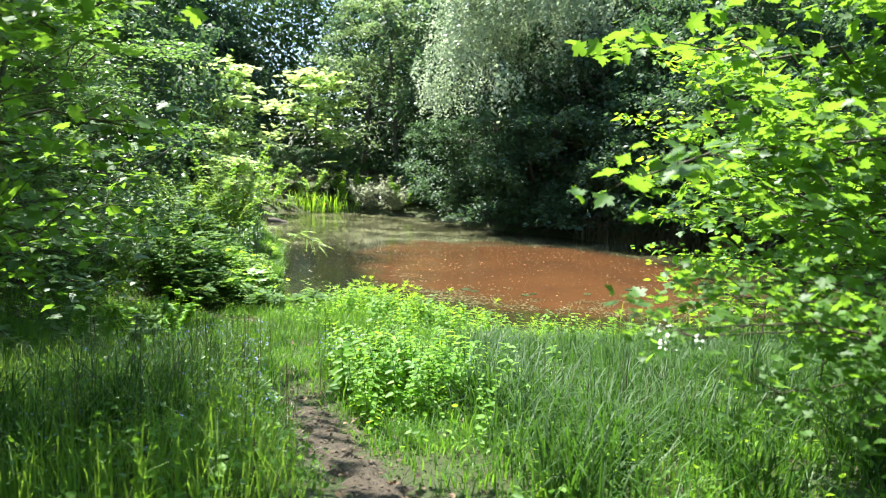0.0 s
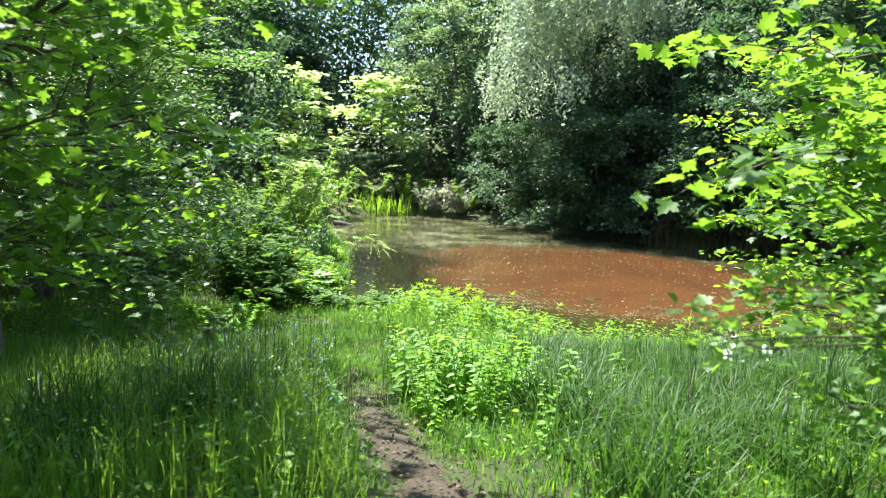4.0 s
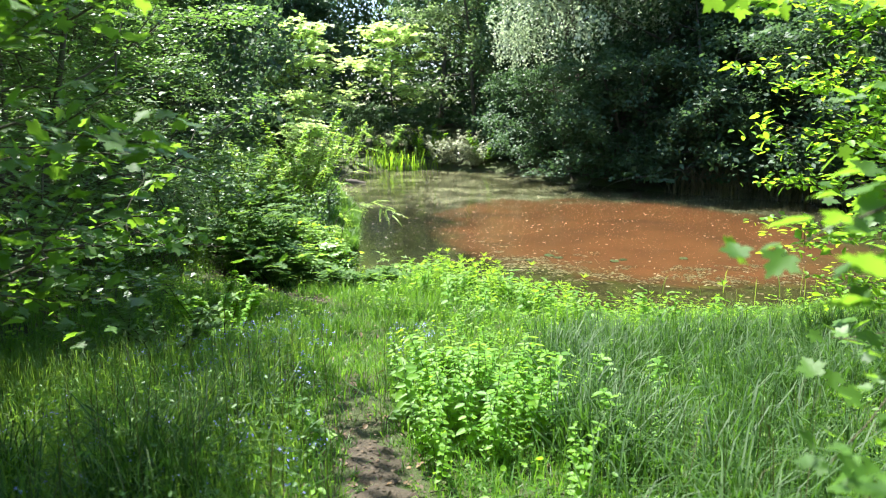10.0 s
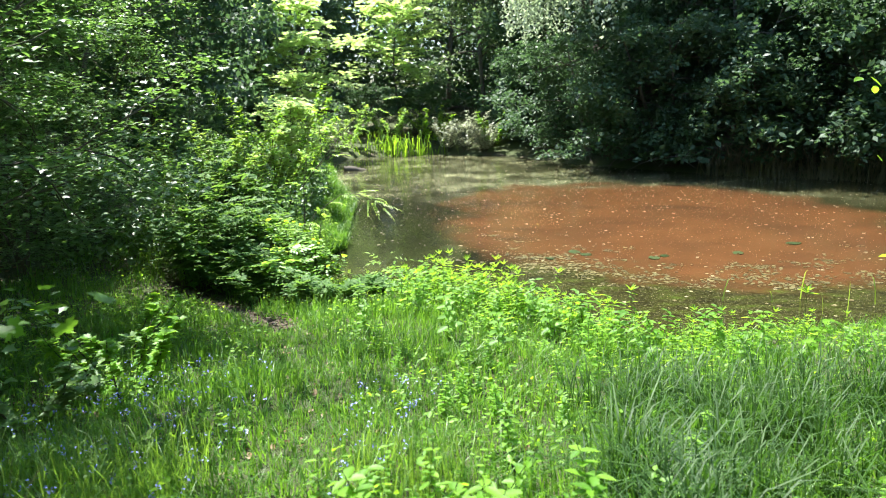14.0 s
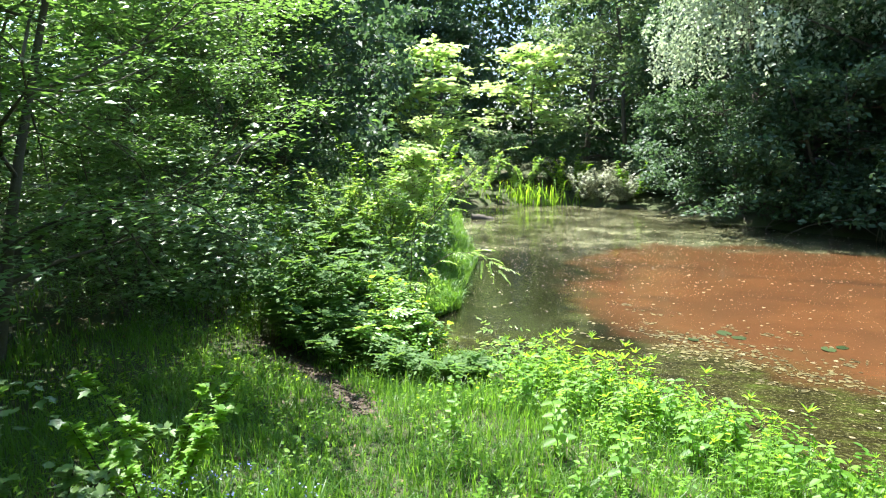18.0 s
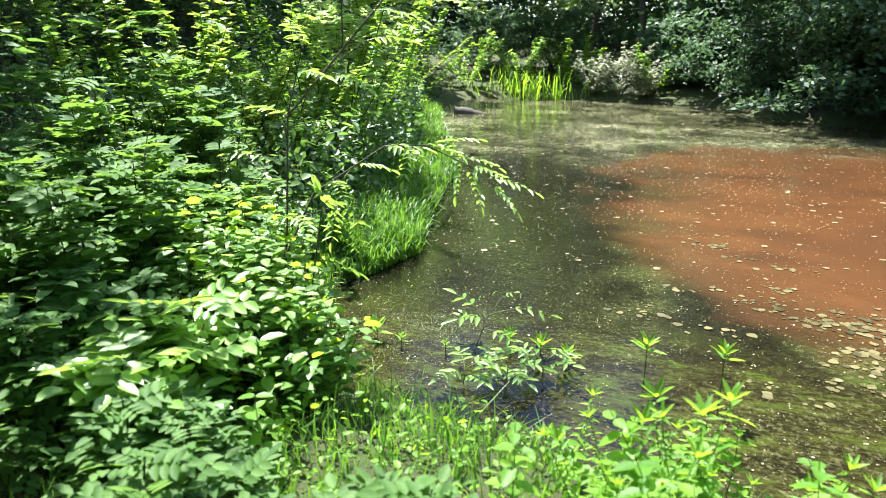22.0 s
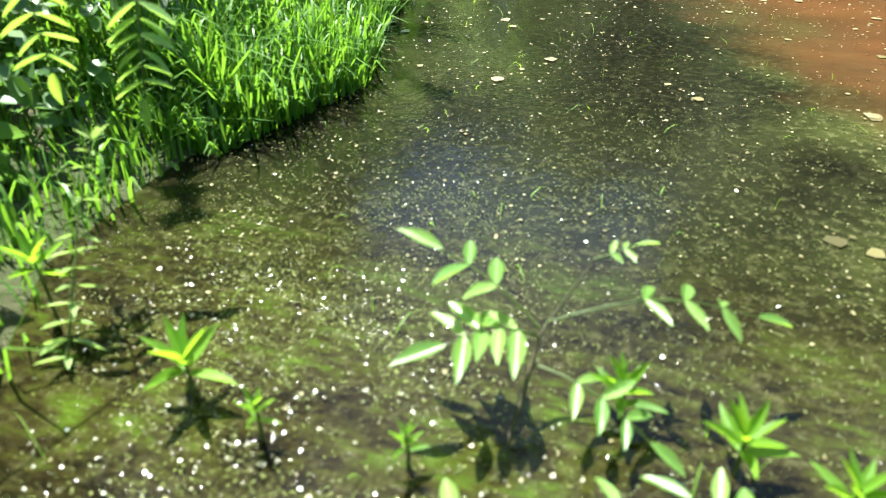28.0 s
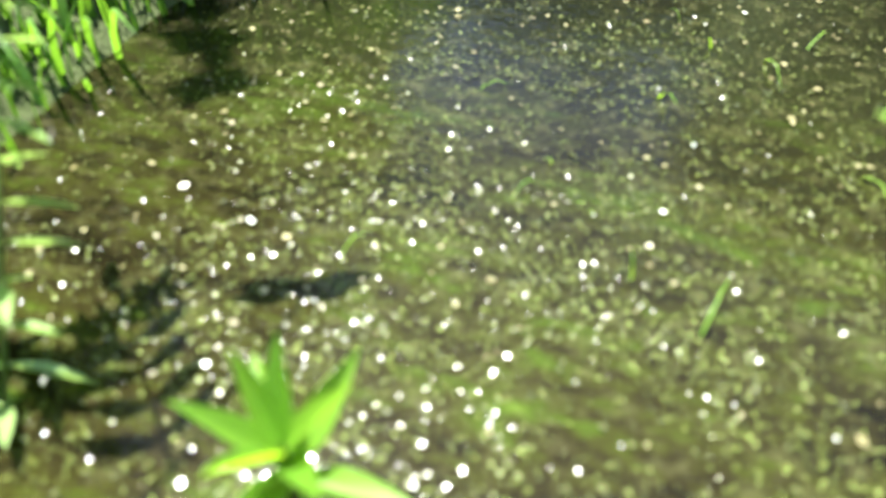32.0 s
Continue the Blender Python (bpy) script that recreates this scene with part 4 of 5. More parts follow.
FOUR = pinnate(3, 1.0, 0.5, 0.85)
# ash green darkened in the colour, as though thicket shade fell on it
M_SHADY = leaf_mat("shade_toned_leaf", (0.05, 0.125, 0.025), (0.15, 0.26, 0.07), (0.28, 0.48, 0.05), 0.42, 0.6, 0.22)
M_SPECK = leaf_mat("pale_leaf", (0.22, 0.24, 0.17), (0.62, 0.64, 0.50), (0.5, 0.55, 0.3), 0.4, 0.4)
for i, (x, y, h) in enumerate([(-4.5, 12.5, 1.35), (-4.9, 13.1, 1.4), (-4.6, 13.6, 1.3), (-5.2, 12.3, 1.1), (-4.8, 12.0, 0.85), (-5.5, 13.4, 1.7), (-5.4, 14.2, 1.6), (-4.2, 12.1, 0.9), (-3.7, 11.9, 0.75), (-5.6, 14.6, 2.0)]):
    # lit clumps take the sunlit tone, the rest the shade-toned colour
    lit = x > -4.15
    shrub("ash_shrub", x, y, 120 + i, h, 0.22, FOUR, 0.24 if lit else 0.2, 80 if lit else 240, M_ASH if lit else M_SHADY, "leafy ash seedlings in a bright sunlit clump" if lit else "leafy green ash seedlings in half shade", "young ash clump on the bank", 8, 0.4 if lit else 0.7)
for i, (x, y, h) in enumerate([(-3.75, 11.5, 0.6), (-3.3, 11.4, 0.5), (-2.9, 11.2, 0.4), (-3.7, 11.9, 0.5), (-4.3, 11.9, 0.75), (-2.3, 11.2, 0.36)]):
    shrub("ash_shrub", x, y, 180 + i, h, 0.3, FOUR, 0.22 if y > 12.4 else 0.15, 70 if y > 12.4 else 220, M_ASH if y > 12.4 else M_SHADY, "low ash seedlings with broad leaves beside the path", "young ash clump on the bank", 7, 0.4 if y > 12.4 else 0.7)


STEEP = unit(np.array([-0.5, 0.7, 0.5]))


def elder_top(x, y):
    """Height of the sunlit elder leaves over the ground plane, sloping to the water."""
    h = np.interp(x, [-4.6, -4.2, -3.9, -3.6, -3.35, -3.1], [1.12, 1.06, 1.0, 0.9, 0.78, 0.62])
    return h * np.interp(y, [12.1, 12.5, 12.9, 13.4, 13.8], [0.6, 0.92, 1.0, 1.0, 0.8])


def elder(x, y, seed, reach, count):
    """Shoots that carry their broad leaves in a loose terraced canopy turned to the sun."""
    rng = np.random.default_rng(seed)
    z = land_at(x, y)
    t = thing("elder_shoot", pose(x, y, z), "young shoots with broad leaves shining in the sun", "shrub", "young ash clump on the bank")
    base = np.array([x, y, z])
    nodes = []
    for s in range(count):
        a, r = rng.uniform(0, 2 * math.pi), reach * math.sqrt(rng.random())
        tx, ty = x + r * math.cos(a), y + r * math.sin(a)
        tip = np.array([tx, ty, elder_top(tx, ty) - 0.2 * rng.random() ** 2]) - base
        k = np.linspace(0, 1, 7)[:, None]
        foot = np.array([tip[0] * 0.35, tip[1] * 0.35, -0.04])
        line = foot + (tip - foot) * k + rng.normal(size=(7, 3)) * 0.008
        if way_gap(line + base).min() < 0.45:
            continue
        part("stem", fast_mesh("stem", *tubes([(line, np.linspace(0.006, 0.002, 7))], 5), True), M_TWIG, t)
        for j, q in enumerate([0.45, 0.62, 0.78, 0.9, 1.0]):
            nodes.append((foot + (tip - foot) * q, j * 1.57 + seed + s, 0.5 + 0.6 * q))
    p, head, size = [], [], []
    for at, turn, k in nodes:
        for w in range(6):
            a = turn + w * 2 * math.pi / 6 + rng.normal() * 0.25
            way = np.array([math.cos(a), math.sin(a), 0.02 + rng.normal() * 0.16])
            p.append(at + way * rng.uniform(0.015, 0.06))
            head.append(way)
            size.append(0.076 * rng.uniform(0.7, 1.2) * (0.75 + 0.3 * k))
    p, head, size = np.array(p), unit(np.array(head)), np.array(size)
    side = unit(np.cross(head, [0, 0, 1.0]) + rng.normal(size=head.shape) * 0.16)
    turns = np.stack([side, head, unit(np.cross(side, head))], -1)
    ok = (way_gap(p + base) > 0.46) & (way_gap(p + head * size[:, None] + base) > 0.42)
    p, turns, size = p[ok], turns[ok], size[ok]
    pick = rng.random(len(p))
    young, toned = pick < 0.06, pick > 0.72
    # fresh leaves stand on edge, their backs to the sun
    fresh = unit(head[ok][young] - (head[ok][young] @ STEEP)[:, None] * STEEP)
    turns[young] = np.stack([np.cross(fresh, STEEP), fresh, np.broadcast_to(STEEP, fresh.shape)], -1)
    rest = ~young & ~toned
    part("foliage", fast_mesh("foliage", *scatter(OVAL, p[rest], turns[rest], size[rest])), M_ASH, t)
    # the same shade-toned green, mixed in among the sunlit leaves
    part("old_leaves", fast_mesh("old_leaves", *scatter(TOOTHED, p[toned], turns[toned], size[toned] * 1.1)), M_SHADY, t, "larger leaves in a darker, shade-toned green")
    if young.any():
        part("young_leaves", fast_mesh("young_leaves", *scatter(OVAL, p[young], turns[young], size[young])), M_YELLOW, t, "fresh yellow-green leaves the sun shines through")


# the glow of sun from behind is set in this yellow-green
M_YELLOW = leaf_mat("backlit_leaf", (0.20, 0.36, 0.03), (0.34, 0.50, 0.06), (0.60, 0.86, 0.04), 0.6)
for i, (x, y, r, n) in enumerate([(-3.55, 12.75, 0.36, 26), (-3.85, 13.05, 0.34, 24), (-3.7, 12.4, 0.3, 18), (-4.2, 12.75, 0.36, 22), (-4.25, 13.3, 0.34, 20), (-3.28, 12.55, 0.3, 26)]):
    elder(x, y, 190 + i, r, n)
for i, (x, y, h) in enumerate([(-7.6, 37.0, 2.3), (-5.4, 37.3, 2.2), (-9.4, 35.9, 2.2), (-2.3, 36.0, 1.8)]):
    shrub("bank_shrub", x, y, 152 + i, h, 0.5, OVAL, 0.17, 900, M_HERB if i % 2 else M_ASH, "leafy green bush at the far end of the pond", "shrubs along the bank", 10)
for i, (x, y, h) in enumerate([(-4.5, 36.1, 1.7), (-3.5, 35.8, 2.1), (-2.6, 35.4, 1.6)]):
    shrub("bank_shrub", x, y, 156 + i, h, 0.42, OVAL, 0.16, 950, M_SPECK, "pale speckled bush at the far end of the pond", "shrubs along the bank", 16)
for i, (x, y, h) in enumerate([(-5.9, 15.5, 2.2), (-5.6, 16.9, 2.9), (-6.3, 14.6, 2.3), (-6.2, 19.4, 2.6), (-5.7, 16.4, 1.6), (-6.6, 21.8, 2.4), (-7.6, 24.5, 2.6)]):
    shrub("bank_shrub", x, y, 140 + i, h, 0.4, OVAL, 0.1, 1500, M_HERB if i % 2 else M_BRIGHT, "loose green shrub beside the water", "shrubs along the bank", 10)


M_SHOOT = leaf_mat("shoot_leaf", (0.10, 0.20, 0.05), (0.24, 0.37, 0.12), (0.34, 0.52, 0.08), 0.45, 0.45)


def leafy(name, x, y, seed, height, spread, size, count, mat, label):
    return shrub(name, x, y, seed, height, spread, MAPLE, size, count, mat, label, "maple shoots beside the path", 6)


leafy("maple_shoot", -3.35, 7.75, 160, 0.8, 0.7, 0.1, 260, M_HERB, "low maple shoot with pale lobed leaves")
leafy("maple_shoot", -3.75, 7.25, 162, 0.95, 0.8, 0.1, 330, M_SHOOT, "low maple shoot with pale lobed leaves")
leafy("maple_shoot", -4.0, 6.8, 163, 0.7, 0.9, 0.1, 260, M_SHOOT, "low maple shoot with pale lobed leaves")
leafy("maple_shoot", -3.9, 8.5, 161, 0.9, 0.6, 0.1, 260, M_HERB, "low maple shoot with pale lobed leaves")


# ---- arching rowan branch over the shrubs ----
LEAFLET = fast_mesh("leaflet", TOOTHED[0] * [0.62, 1, 1.3], TOOTHED[1])
# greener than M_ASH: sun coming through the leaf is put into the colour
M_LIME = leaf_mat("sunlit_ash_leaf", (0.10, 0.25, 0.02), (0.22, 0.42, 0.05), (0.45, 0.78, 0.03), 0.55, 0.4)


def frond(parent, a, b, pairs, length, mat, seed, sag=0.02, first=0.3, face=(0, 0, 1)):
    """A feathered leaf from a to b: a rachis with its leaflets, each a piece of its own."""
    rng = np.random.default_rng(seed)
    a, b = np.array(a, float), np.array(b, float)
    k = np.linspace(0, 1, 8)
    line = a + (b - a) * k[:, None] + np.array([0, 0, sag]) * np.sin(math.pi * k)[:, None]
    rach = part("rachis", fast_mesh("rachis", *tubes([(line, np.linspace(0.003, 0.0012, 8))], 5), True), M_STEM, parent)
    ahead = unit(b - a)
    side = unit(np.cross(ahead, face))
    for i in range(pairs):
        t = first + (1 - first) * i / pairs
        at = a + (b - a) * t + np.array([0, 0, sag * math.sin(math.pi * t)])
        for s in (-1, 1):
            head = unit(side * s + ahead * 0.45 + np.array([0, 0, rng.normal() * 0.18 - 0.1]))
            put_leaf(rach, at, head, length * rng.uniform(0.85, 1.1) * (1 - 0.25 * t), mat, rng, face=face)
    put_leaf(rach, b, unit(ahead + np.array([0, 0, -0.25])), length * 0.9, mat, rng, face=face)


def put_leaf(parent, at, head, size, mat, rng, mesh=None, face=(0, 0, 1)):
    x = unit(np.cross(head, face) + rng.normal(size=3) * 0.15)
    x = unit(x - head * (x @ head))
    r = Matrix(np.stack([x, head, np.cross(x, head)], -1).tolist()).to_4x4()
    lf = part("leaflet", mesh or LEAFLET, mat, parent)
    lf.matrix_basis = Matrix.Translation(at) @ r @ Matrix.Diagonal((size, size, size, 1))


def rowan_branch():
    t = thing("rowan_sapling", Matrix(), "thin arching rowan sapling with sunlit feathered leaves", "sapling")
    base, fork = np.array([-3.72, 12.95, 0.15]), np.array([-3.7, 13.16, 1.56])
    top, top2 = np.array([-3.66, 13.3, 1.95]), np.array([-3.35, 13.5, 1.98])
    arch = [base + [0.05, 0.02, 0.6], (-3.55, 13.15, 1.12), (-3.2, 13.4, 1.38), (-2.98, 13.52, 1.38), (-2.75, 13.65, 1.25), (-2.6, 13.7, 1.13)]
    lines = [(np.array([base, base + (fork - base) * 0.5 + [0.02, 0, 0], fork, top]), [0.008, 0.007, 0.005, 0.003]), (np.array([fork, (fork + top2) / 2 + [0, 0, 0.05], top2]), [0.005, 0.004, 0.002]),
             (np.array(arch), [0.008, 0.006, 0.005, 0.004, 0.003, 0.002])]
    lines.append((np.array([fork, (-3.2, 13.62, 2.3), (-2.97, 13.87, 2.57), (-2.67, 14.13, 2.8)]), [0.007, 0.006, 0.004, 0.002]))
    lines.append((np.array([(-3.45, 13.4, 1.95), (-3.5, 13.5, 2.4), (-3.52, 13.6, 2.66)]), [0.005, 0.004, 0.002]))
    for pts, rad in lines:
        part("stem", fast_mesh("stem", *tubes([(pts, np.array(rad))], 6), True), M_TWIG, t)
    ends = [((-2.75, 13.65, 1.25), (-2.68, 13.72, 0.98)), ((-2.65, 13.69, 1.17), (-2.36, 13.8, 1.08)), ((-2.8, 13.62, 1.29), (-2.82, 13.62, 1.06)), ((-2.98, 13.52, 1.38), (-2.72, 13.75, 1.4)), ((-3.05, 13.5, 1.39), (-3.08, 13.4, 1.18)),
            ((-3.2, 13.4, 1.38), (-3.0, 13.62, 1.34)), ((-3.45, 13.2, 1.2), (-3.3, 13.05, 1.12)), ((-3.7, 13.16, 1.56), (-3.95, 13.2, 1.6)), ((-3.68, 13.25, 1.8), (-3.45, 13.2, 1.78)), ((-3.66, 13.3, 1.95), (-3.8, 13.4, 2.08)), ((-3.35, 13.5, 1.98), (-3.1, 13.6, 1.98)),
            ((-3.5, 13.35, 1.8), (-3.25, 13.3, 1.72)), ((-3.7, 13.1, 1.3), (-4.0, 13.0, 1.35)), ((-3.71, 13.0, 1.0), (-3.45, 12.9, 1.0)), ((-2.98, 13.52, 1.38), (-2.85, 13.75, 1.3)), ((-2.75, 13.65, 1.25), (-2.5, 13.62, 1.18)), ((-2.85, 13.6, 1.31), (-2.6, 13.8, 1.22)), ((-3.2, 13.4, 1.38), (-2.95, 13.35, 1.33)),
            ((-2.62, 13.7, 1.14), (-2.45, 13.72, 0.96)), ((-3.35, 13.3, 1.28), (-3.2, 13.5, 1.22)), ((-3.69, 13.14, 1.5), (-3.42, 13.28, 1.52)),
            ((-2.67, 14.13, 2.8), (-2.4, 14.35, 2.86)), ((-2.8, 14.0, 2.7), (-2.5, 14.0, 2.6)), ((-2.97, 13.87, 2.57), (-3.2, 14.0, 2.75)), ((-3.1, 13.75, 2.42), (-2.8, 13.7, 2.36)), ((-3.52, 13.6, 2.66), (-3.7, 13.7, 2.72)), ((-3.5, 13.5, 2.4), (-3.25, 13.45, 2.48)), ((-3.3, 13.5, 2.15), (-3.0, 13.5, 2.1))]
    for i, (a, b) in enumerate(ends):
        frond(t, a, b, 6, 0.085, M_ASH, 200 + i, 0.02, 0.2)


rowan_branch()


def ash_shoot():
    """A shoot whose fresh leaves the sun shines through."""
    t = thing("ash_shoot", Matrix(), "ash shoot with glowing yellow-green backlit leaves", "sapling", "young ash clump on the bank")
    foot, top = np.array([-3.5, 12.72, 0.1]), np.array([-3.36, 12.92, 1.16])
    part("stem", fast_mesh("stem", *tubes([(np.array([foot, (foot + top) / 2 + [0.02, 0, 0], top]), np.array([0.008, 0.006, 0.003]))], 6), True), M_TWIG, t)
    for i, (a, b) in enumerate([((-3.42, 12.86, 0.8), (-3.08, 12.76, 0.8)), ((-3.39, 12.88, 1.02), (-3.2, 12.98, 1.02)), ((-3.36, 12.92, 1.15), (-3.45, 12.98, 1.2)), ((-3.37, 12.9, 1.1), (-3.26, 12.88, 1.14)), ((-3.44, 12.82, 0.7), (-3.3, 12.72, 0.62))]):
        frond(t, a, b, 4, 0.085, M_YELLOW, 260 + i, 0.03, 0.3, STEEP)
    stalk = np.array([(-3.98, 13.0, 0.05), (-3.96, 13.1, 0.62)])
    part("stem", fast_mesh("stem", *tubes([(stalk, np.array([0.006, 0.005]))], 6), True), M_TWIG, t)
    bow = np.array([(-3.96, 13.1, 0.62), (-3.9, 13.5, 0.86), (-3.8, 13.9, 0.85), (-3.73, 14.13, 0.72)])
    part("stem", fast_mesh("stem", *tubes([(bow, np.array([0.005, 0.004, 0.003, 0.002]))], 6), True), M_TWIG, t)
    frond(t, bow[-1], (-3.68, 14.02, 0.5), 6, 0.1, M_ASH, 270, 0.0, 0.1)
    frond(t, bow[2], (-3.9, 13.98, 0.55), 5, 0.1, M_ASH, 271, 0.0, 0.15)


ash_shoot()


# ---- plants at the water's edge ----
def ash_sapling():
    t = thing("ash_sapling", Matrix(), "small ash sapling standing in the shallow water", "sapling")
    base, node, top = np.array([-2.70, 13.60, -0.06]), np.array([-2.663, 13.82, 0.166]), np.array([-2.58, 13.93, 0.30])
    part("stem", fast_mesh("stem", *tubes([(np.array([base, (base + node) / 2 + [0.006, 0, 0.01], node, top]), np.array([0.0065, 0.0055, 0.0045, 0.002]))], 6), True), M_TWIG, t)
    frond(t, node + [0, 0, 0.02], (-2.88, 13.85, 0.318), 2, 0.12, M_LIME, 221, 0.02, 0.45)
    frond(t, node, (-2.83, 13.71, 0.19), 4, 0.13, M_ASH, 222, 0.03, 0.25)
    frond(t, node + [0.01, 0.01, 0.03], (-2.24, 13.97, 0.2), 3, 0.095, M_LIME, 223, 0.05, 0.45)
    frond(t, node - [0.01, 0.03, 0.05], (-2.42, 13.7, 0.06), 3, 0.1, M_LIME, 224, 0.03, 0.4)
    frond(t, top, (-2.5, 13.95, 0.34), 2, 0.05, M_BRIGHT, 225, 0.0, 0.4)


ash_sapling()


def ash_seedling(x, y, z, seed):
    """A low seedling rooted in the mud with a few feathered leaves."""
    rng = np.random.default_rng(seed)
    t = thing("ash_seedling", Matrix(), "low ash seedling with feathered leaves in the mud", "sapling", "ash seedlings in the shallows")
    foot, head = np.array([x, y, -0.08]), np.array([x + 0.02, y + 0.02, z])
    part("stem", fast_mesh("stem", *tubes([(np.array([foot, (foot + head) / 2, head]), np.array([0.005, 0.004, 0.002]))], 5), True), M_TWIG, t)
    for i in range(4):
        a = i * 1.7 + rng.random()
        frond(t, head - [0, 0, 0.02 * i], head + [0.2 * math.cos(a), 0.2 * math.sin(a), 0.02 + 0.03 * rng.normal()], 3, 0.1, M_ASH, seed * 7 + i, 0.03, 0.35)


for i, (x, y, z) in enumerate([(-2.64, 13.2, 0.1), (-2.4, 13.28, 0.14), (-2.2, 13.42, 0.12), (-2.36, 13.1, 0.2)]):
    ash_seedling(x, y, z, 300 + i)
LANCELET = fast_mesh("leaflet", *SPEAR)


def rosette(x, y, z, seed, size, count=10):
    """A stalk out of the shallows with a tuft of pointed leaves at its tip."""
    rng = np.random.default_rng(seed)
    t = thing("willowherb", pose(x, y, 0), "young willowherb shoot with a tuft of pointed leaves", "wildflower", "willowherb in the shallows")
    stem = part("stem", fast_mesh("stem", *tubes([(np.array([(0, 0, -0.15), (0.004, 0.003, z * 0.5), (0, 0, z)]), np.array([0.005, 0.004, 0.003]))], 6), True), M_STEM, t)
    for i in range(count):
        a, k = i * 2.4 + rng.normal() * 0.2, i / count
        head = unit(np.array([math.cos(a), math.sin(a), 0.2 + 1.9 * k]))
        put_leaf(stem, (0, 0, z - 0.05 * (1 - k)), head, size * (1.1 - 0.3 * k), M_HERB, rng, LANCELET)


for i, (x, y, z, s) in enumerate([(-3.374, 13.60, 0.115, 0.115), (-2.48, 13.80, 0.10, 0.09), (-2.26, 13.72, 0.11, 0.1), (-2.08, 13.66, 0.1, 0.09), (-3.165, 13.53, 0.11, 0.05), (-2.86, 13.55, 0.1, 0.045), (-3.85, 13.72, 0.2, 0.09),
                                  (-1.6, 13.5, 0.3, 0.11), (-1.2, 13.3, 0.4, 0.1), (-0.4, 12.7, 0.35, 0.1), (0.6, 11.9, 0.3, 0.1), (3.2, 11.8, 0.4, 0.12)]):
    rosette(x, y, z, 230 + i, s)
M_PALE = leaf_mat("pale_herb_leaf", (0.16, 0.28, 0.07), (0.34, 0.46, 0.18), (0.42, 0.60, 0.12), 0.4, 0.35, 0.8)
tall = herb("loosestrife", 250, 0.62, 13, LANCE, 0.075, M_PALE, "slender pale-leaved loosestrife standing in the water", "wildflower", "loosestrife along the bank", 0.1, 3, 5, 0.02)
tall.matrix_world = Matrix.Translation((-3.70, 13.55, -0.05)) @ Vector((-0.152, 0.508, 0.848)).to_track_quat("Z", "Y").to_matrix().to_4x4()


def reed_clumps():
    rng = np.random.default_rng(61)
    n = 190
    x, y = -6.9 + rng.normal(size=n) * 1.1, 35.6 + rng.normal(size=n) * 0.4
    blades("iris_clump", x, y, 1.2 * rng.uniform(0.35, 1.25, n), rng.uniform(0.012, 0.024, n), M_HERB, 62, "clump of upright yellow-green iris leaves", "iris", 0.8, "", np.full(n, 0.0))
    n = 900
    t = rng.random(n)
    x = np.interp(t, [0, 0.5, 1], [5.6, 9.0, 13.0]) + rng.normal(size=n) * 0.25
    y = np.interp(t, [0, 0.5, 1], [26.7, 25.2, 21.8]) + rng.normal(size=n) * 0.3
    blades("dead_reeds", x, y, rng.uniform(0.5, 1.5, n), np.full(n, 0.012), M_REED, 63, "dry pale reeds along the shaded far bank", "reeds", 1.1, "stuff", np.full(n, 0.0))
    n = 9
    x, y = 3.6 + rng.normal(size=n) * 0.9, 12.4 + rng.normal(size=n) * 0.25
    blades("young_reeds", x, y, rng.uniform(0.2, 0.7, n), np.full(n, 0.008), M_BRIGHT, 64, "few upright green reeds in the shallows", "reeds", 0.25, "stuff", np.full(n, 0.0))
    # weed breaking the surface beside the bank
    n = 130
    x, y = -3.0 + rng.normal(size=n) * 1.0, 15.6 + rng.normal(size=n) * 2.6
    ok = shore_gap(x, y) < -0.05
    x, y = x[ok], y[ok]
    blades("water_grass", x, y, rng.uniform(0.02, 0.06, len(x)), np.full(len(x), 0.0018), M_HERB, 65, "fine green water grass at the surface", "pond weed", 2.2, "stuff", np.full(len(x), 0.005))


reed_clumps()


# ---- what floats on the pond ----
M_PETALS = leaf_mat("drifted_petal", (0.14, 0.11, 0.05), (0.42, 0.38, 0.22), (0.3, 0.3, 0.08), 0.1, 0.3)
M_SCUM = leaf_mat("scum", (0.045, 0.052, 0.014), (0.30, 0.36, 0.10), (0.2, 0.3, 0.04), 0.06, 0.22)
PAD = (np.array([(math.cos(a) * r, math.sin(a) * r, 0) for a, r in zip(np.arange(7) * 2 * math.pi / 7, (0.5, 0.38, 0.52, 0.44, 0.5, 0.36, 0.48))]), np.array([[0, 1, 2, 3, 4, 5, 6]]))


FLAKE = (np.array([(0.5, 0.05, 0), (-0.05, 0.42, 0), (-0.48, -0.08, 0), (0.08, -0.4, 0)]), np.array([[0, 1, 2, 3]]))


def floating(name, x, y, sizes, mat, seed, label, category, lift=0.005, tilt=0.03, shape=PAD):
    rng = np.random.default_rng(seed)
    p = np.stack([x, y, np.full(len(x), lift) + rng.random(len(x)) * 0.003], -1)
    nor = rng.normal(size=(len(x), 3)) * tilt + [0, 0, 1]
    tagged(part(name, fast_mesh(name, *scatter(shape, p, frames(nor, rng), sizes)), mat, None), label, category, kind="stuff")


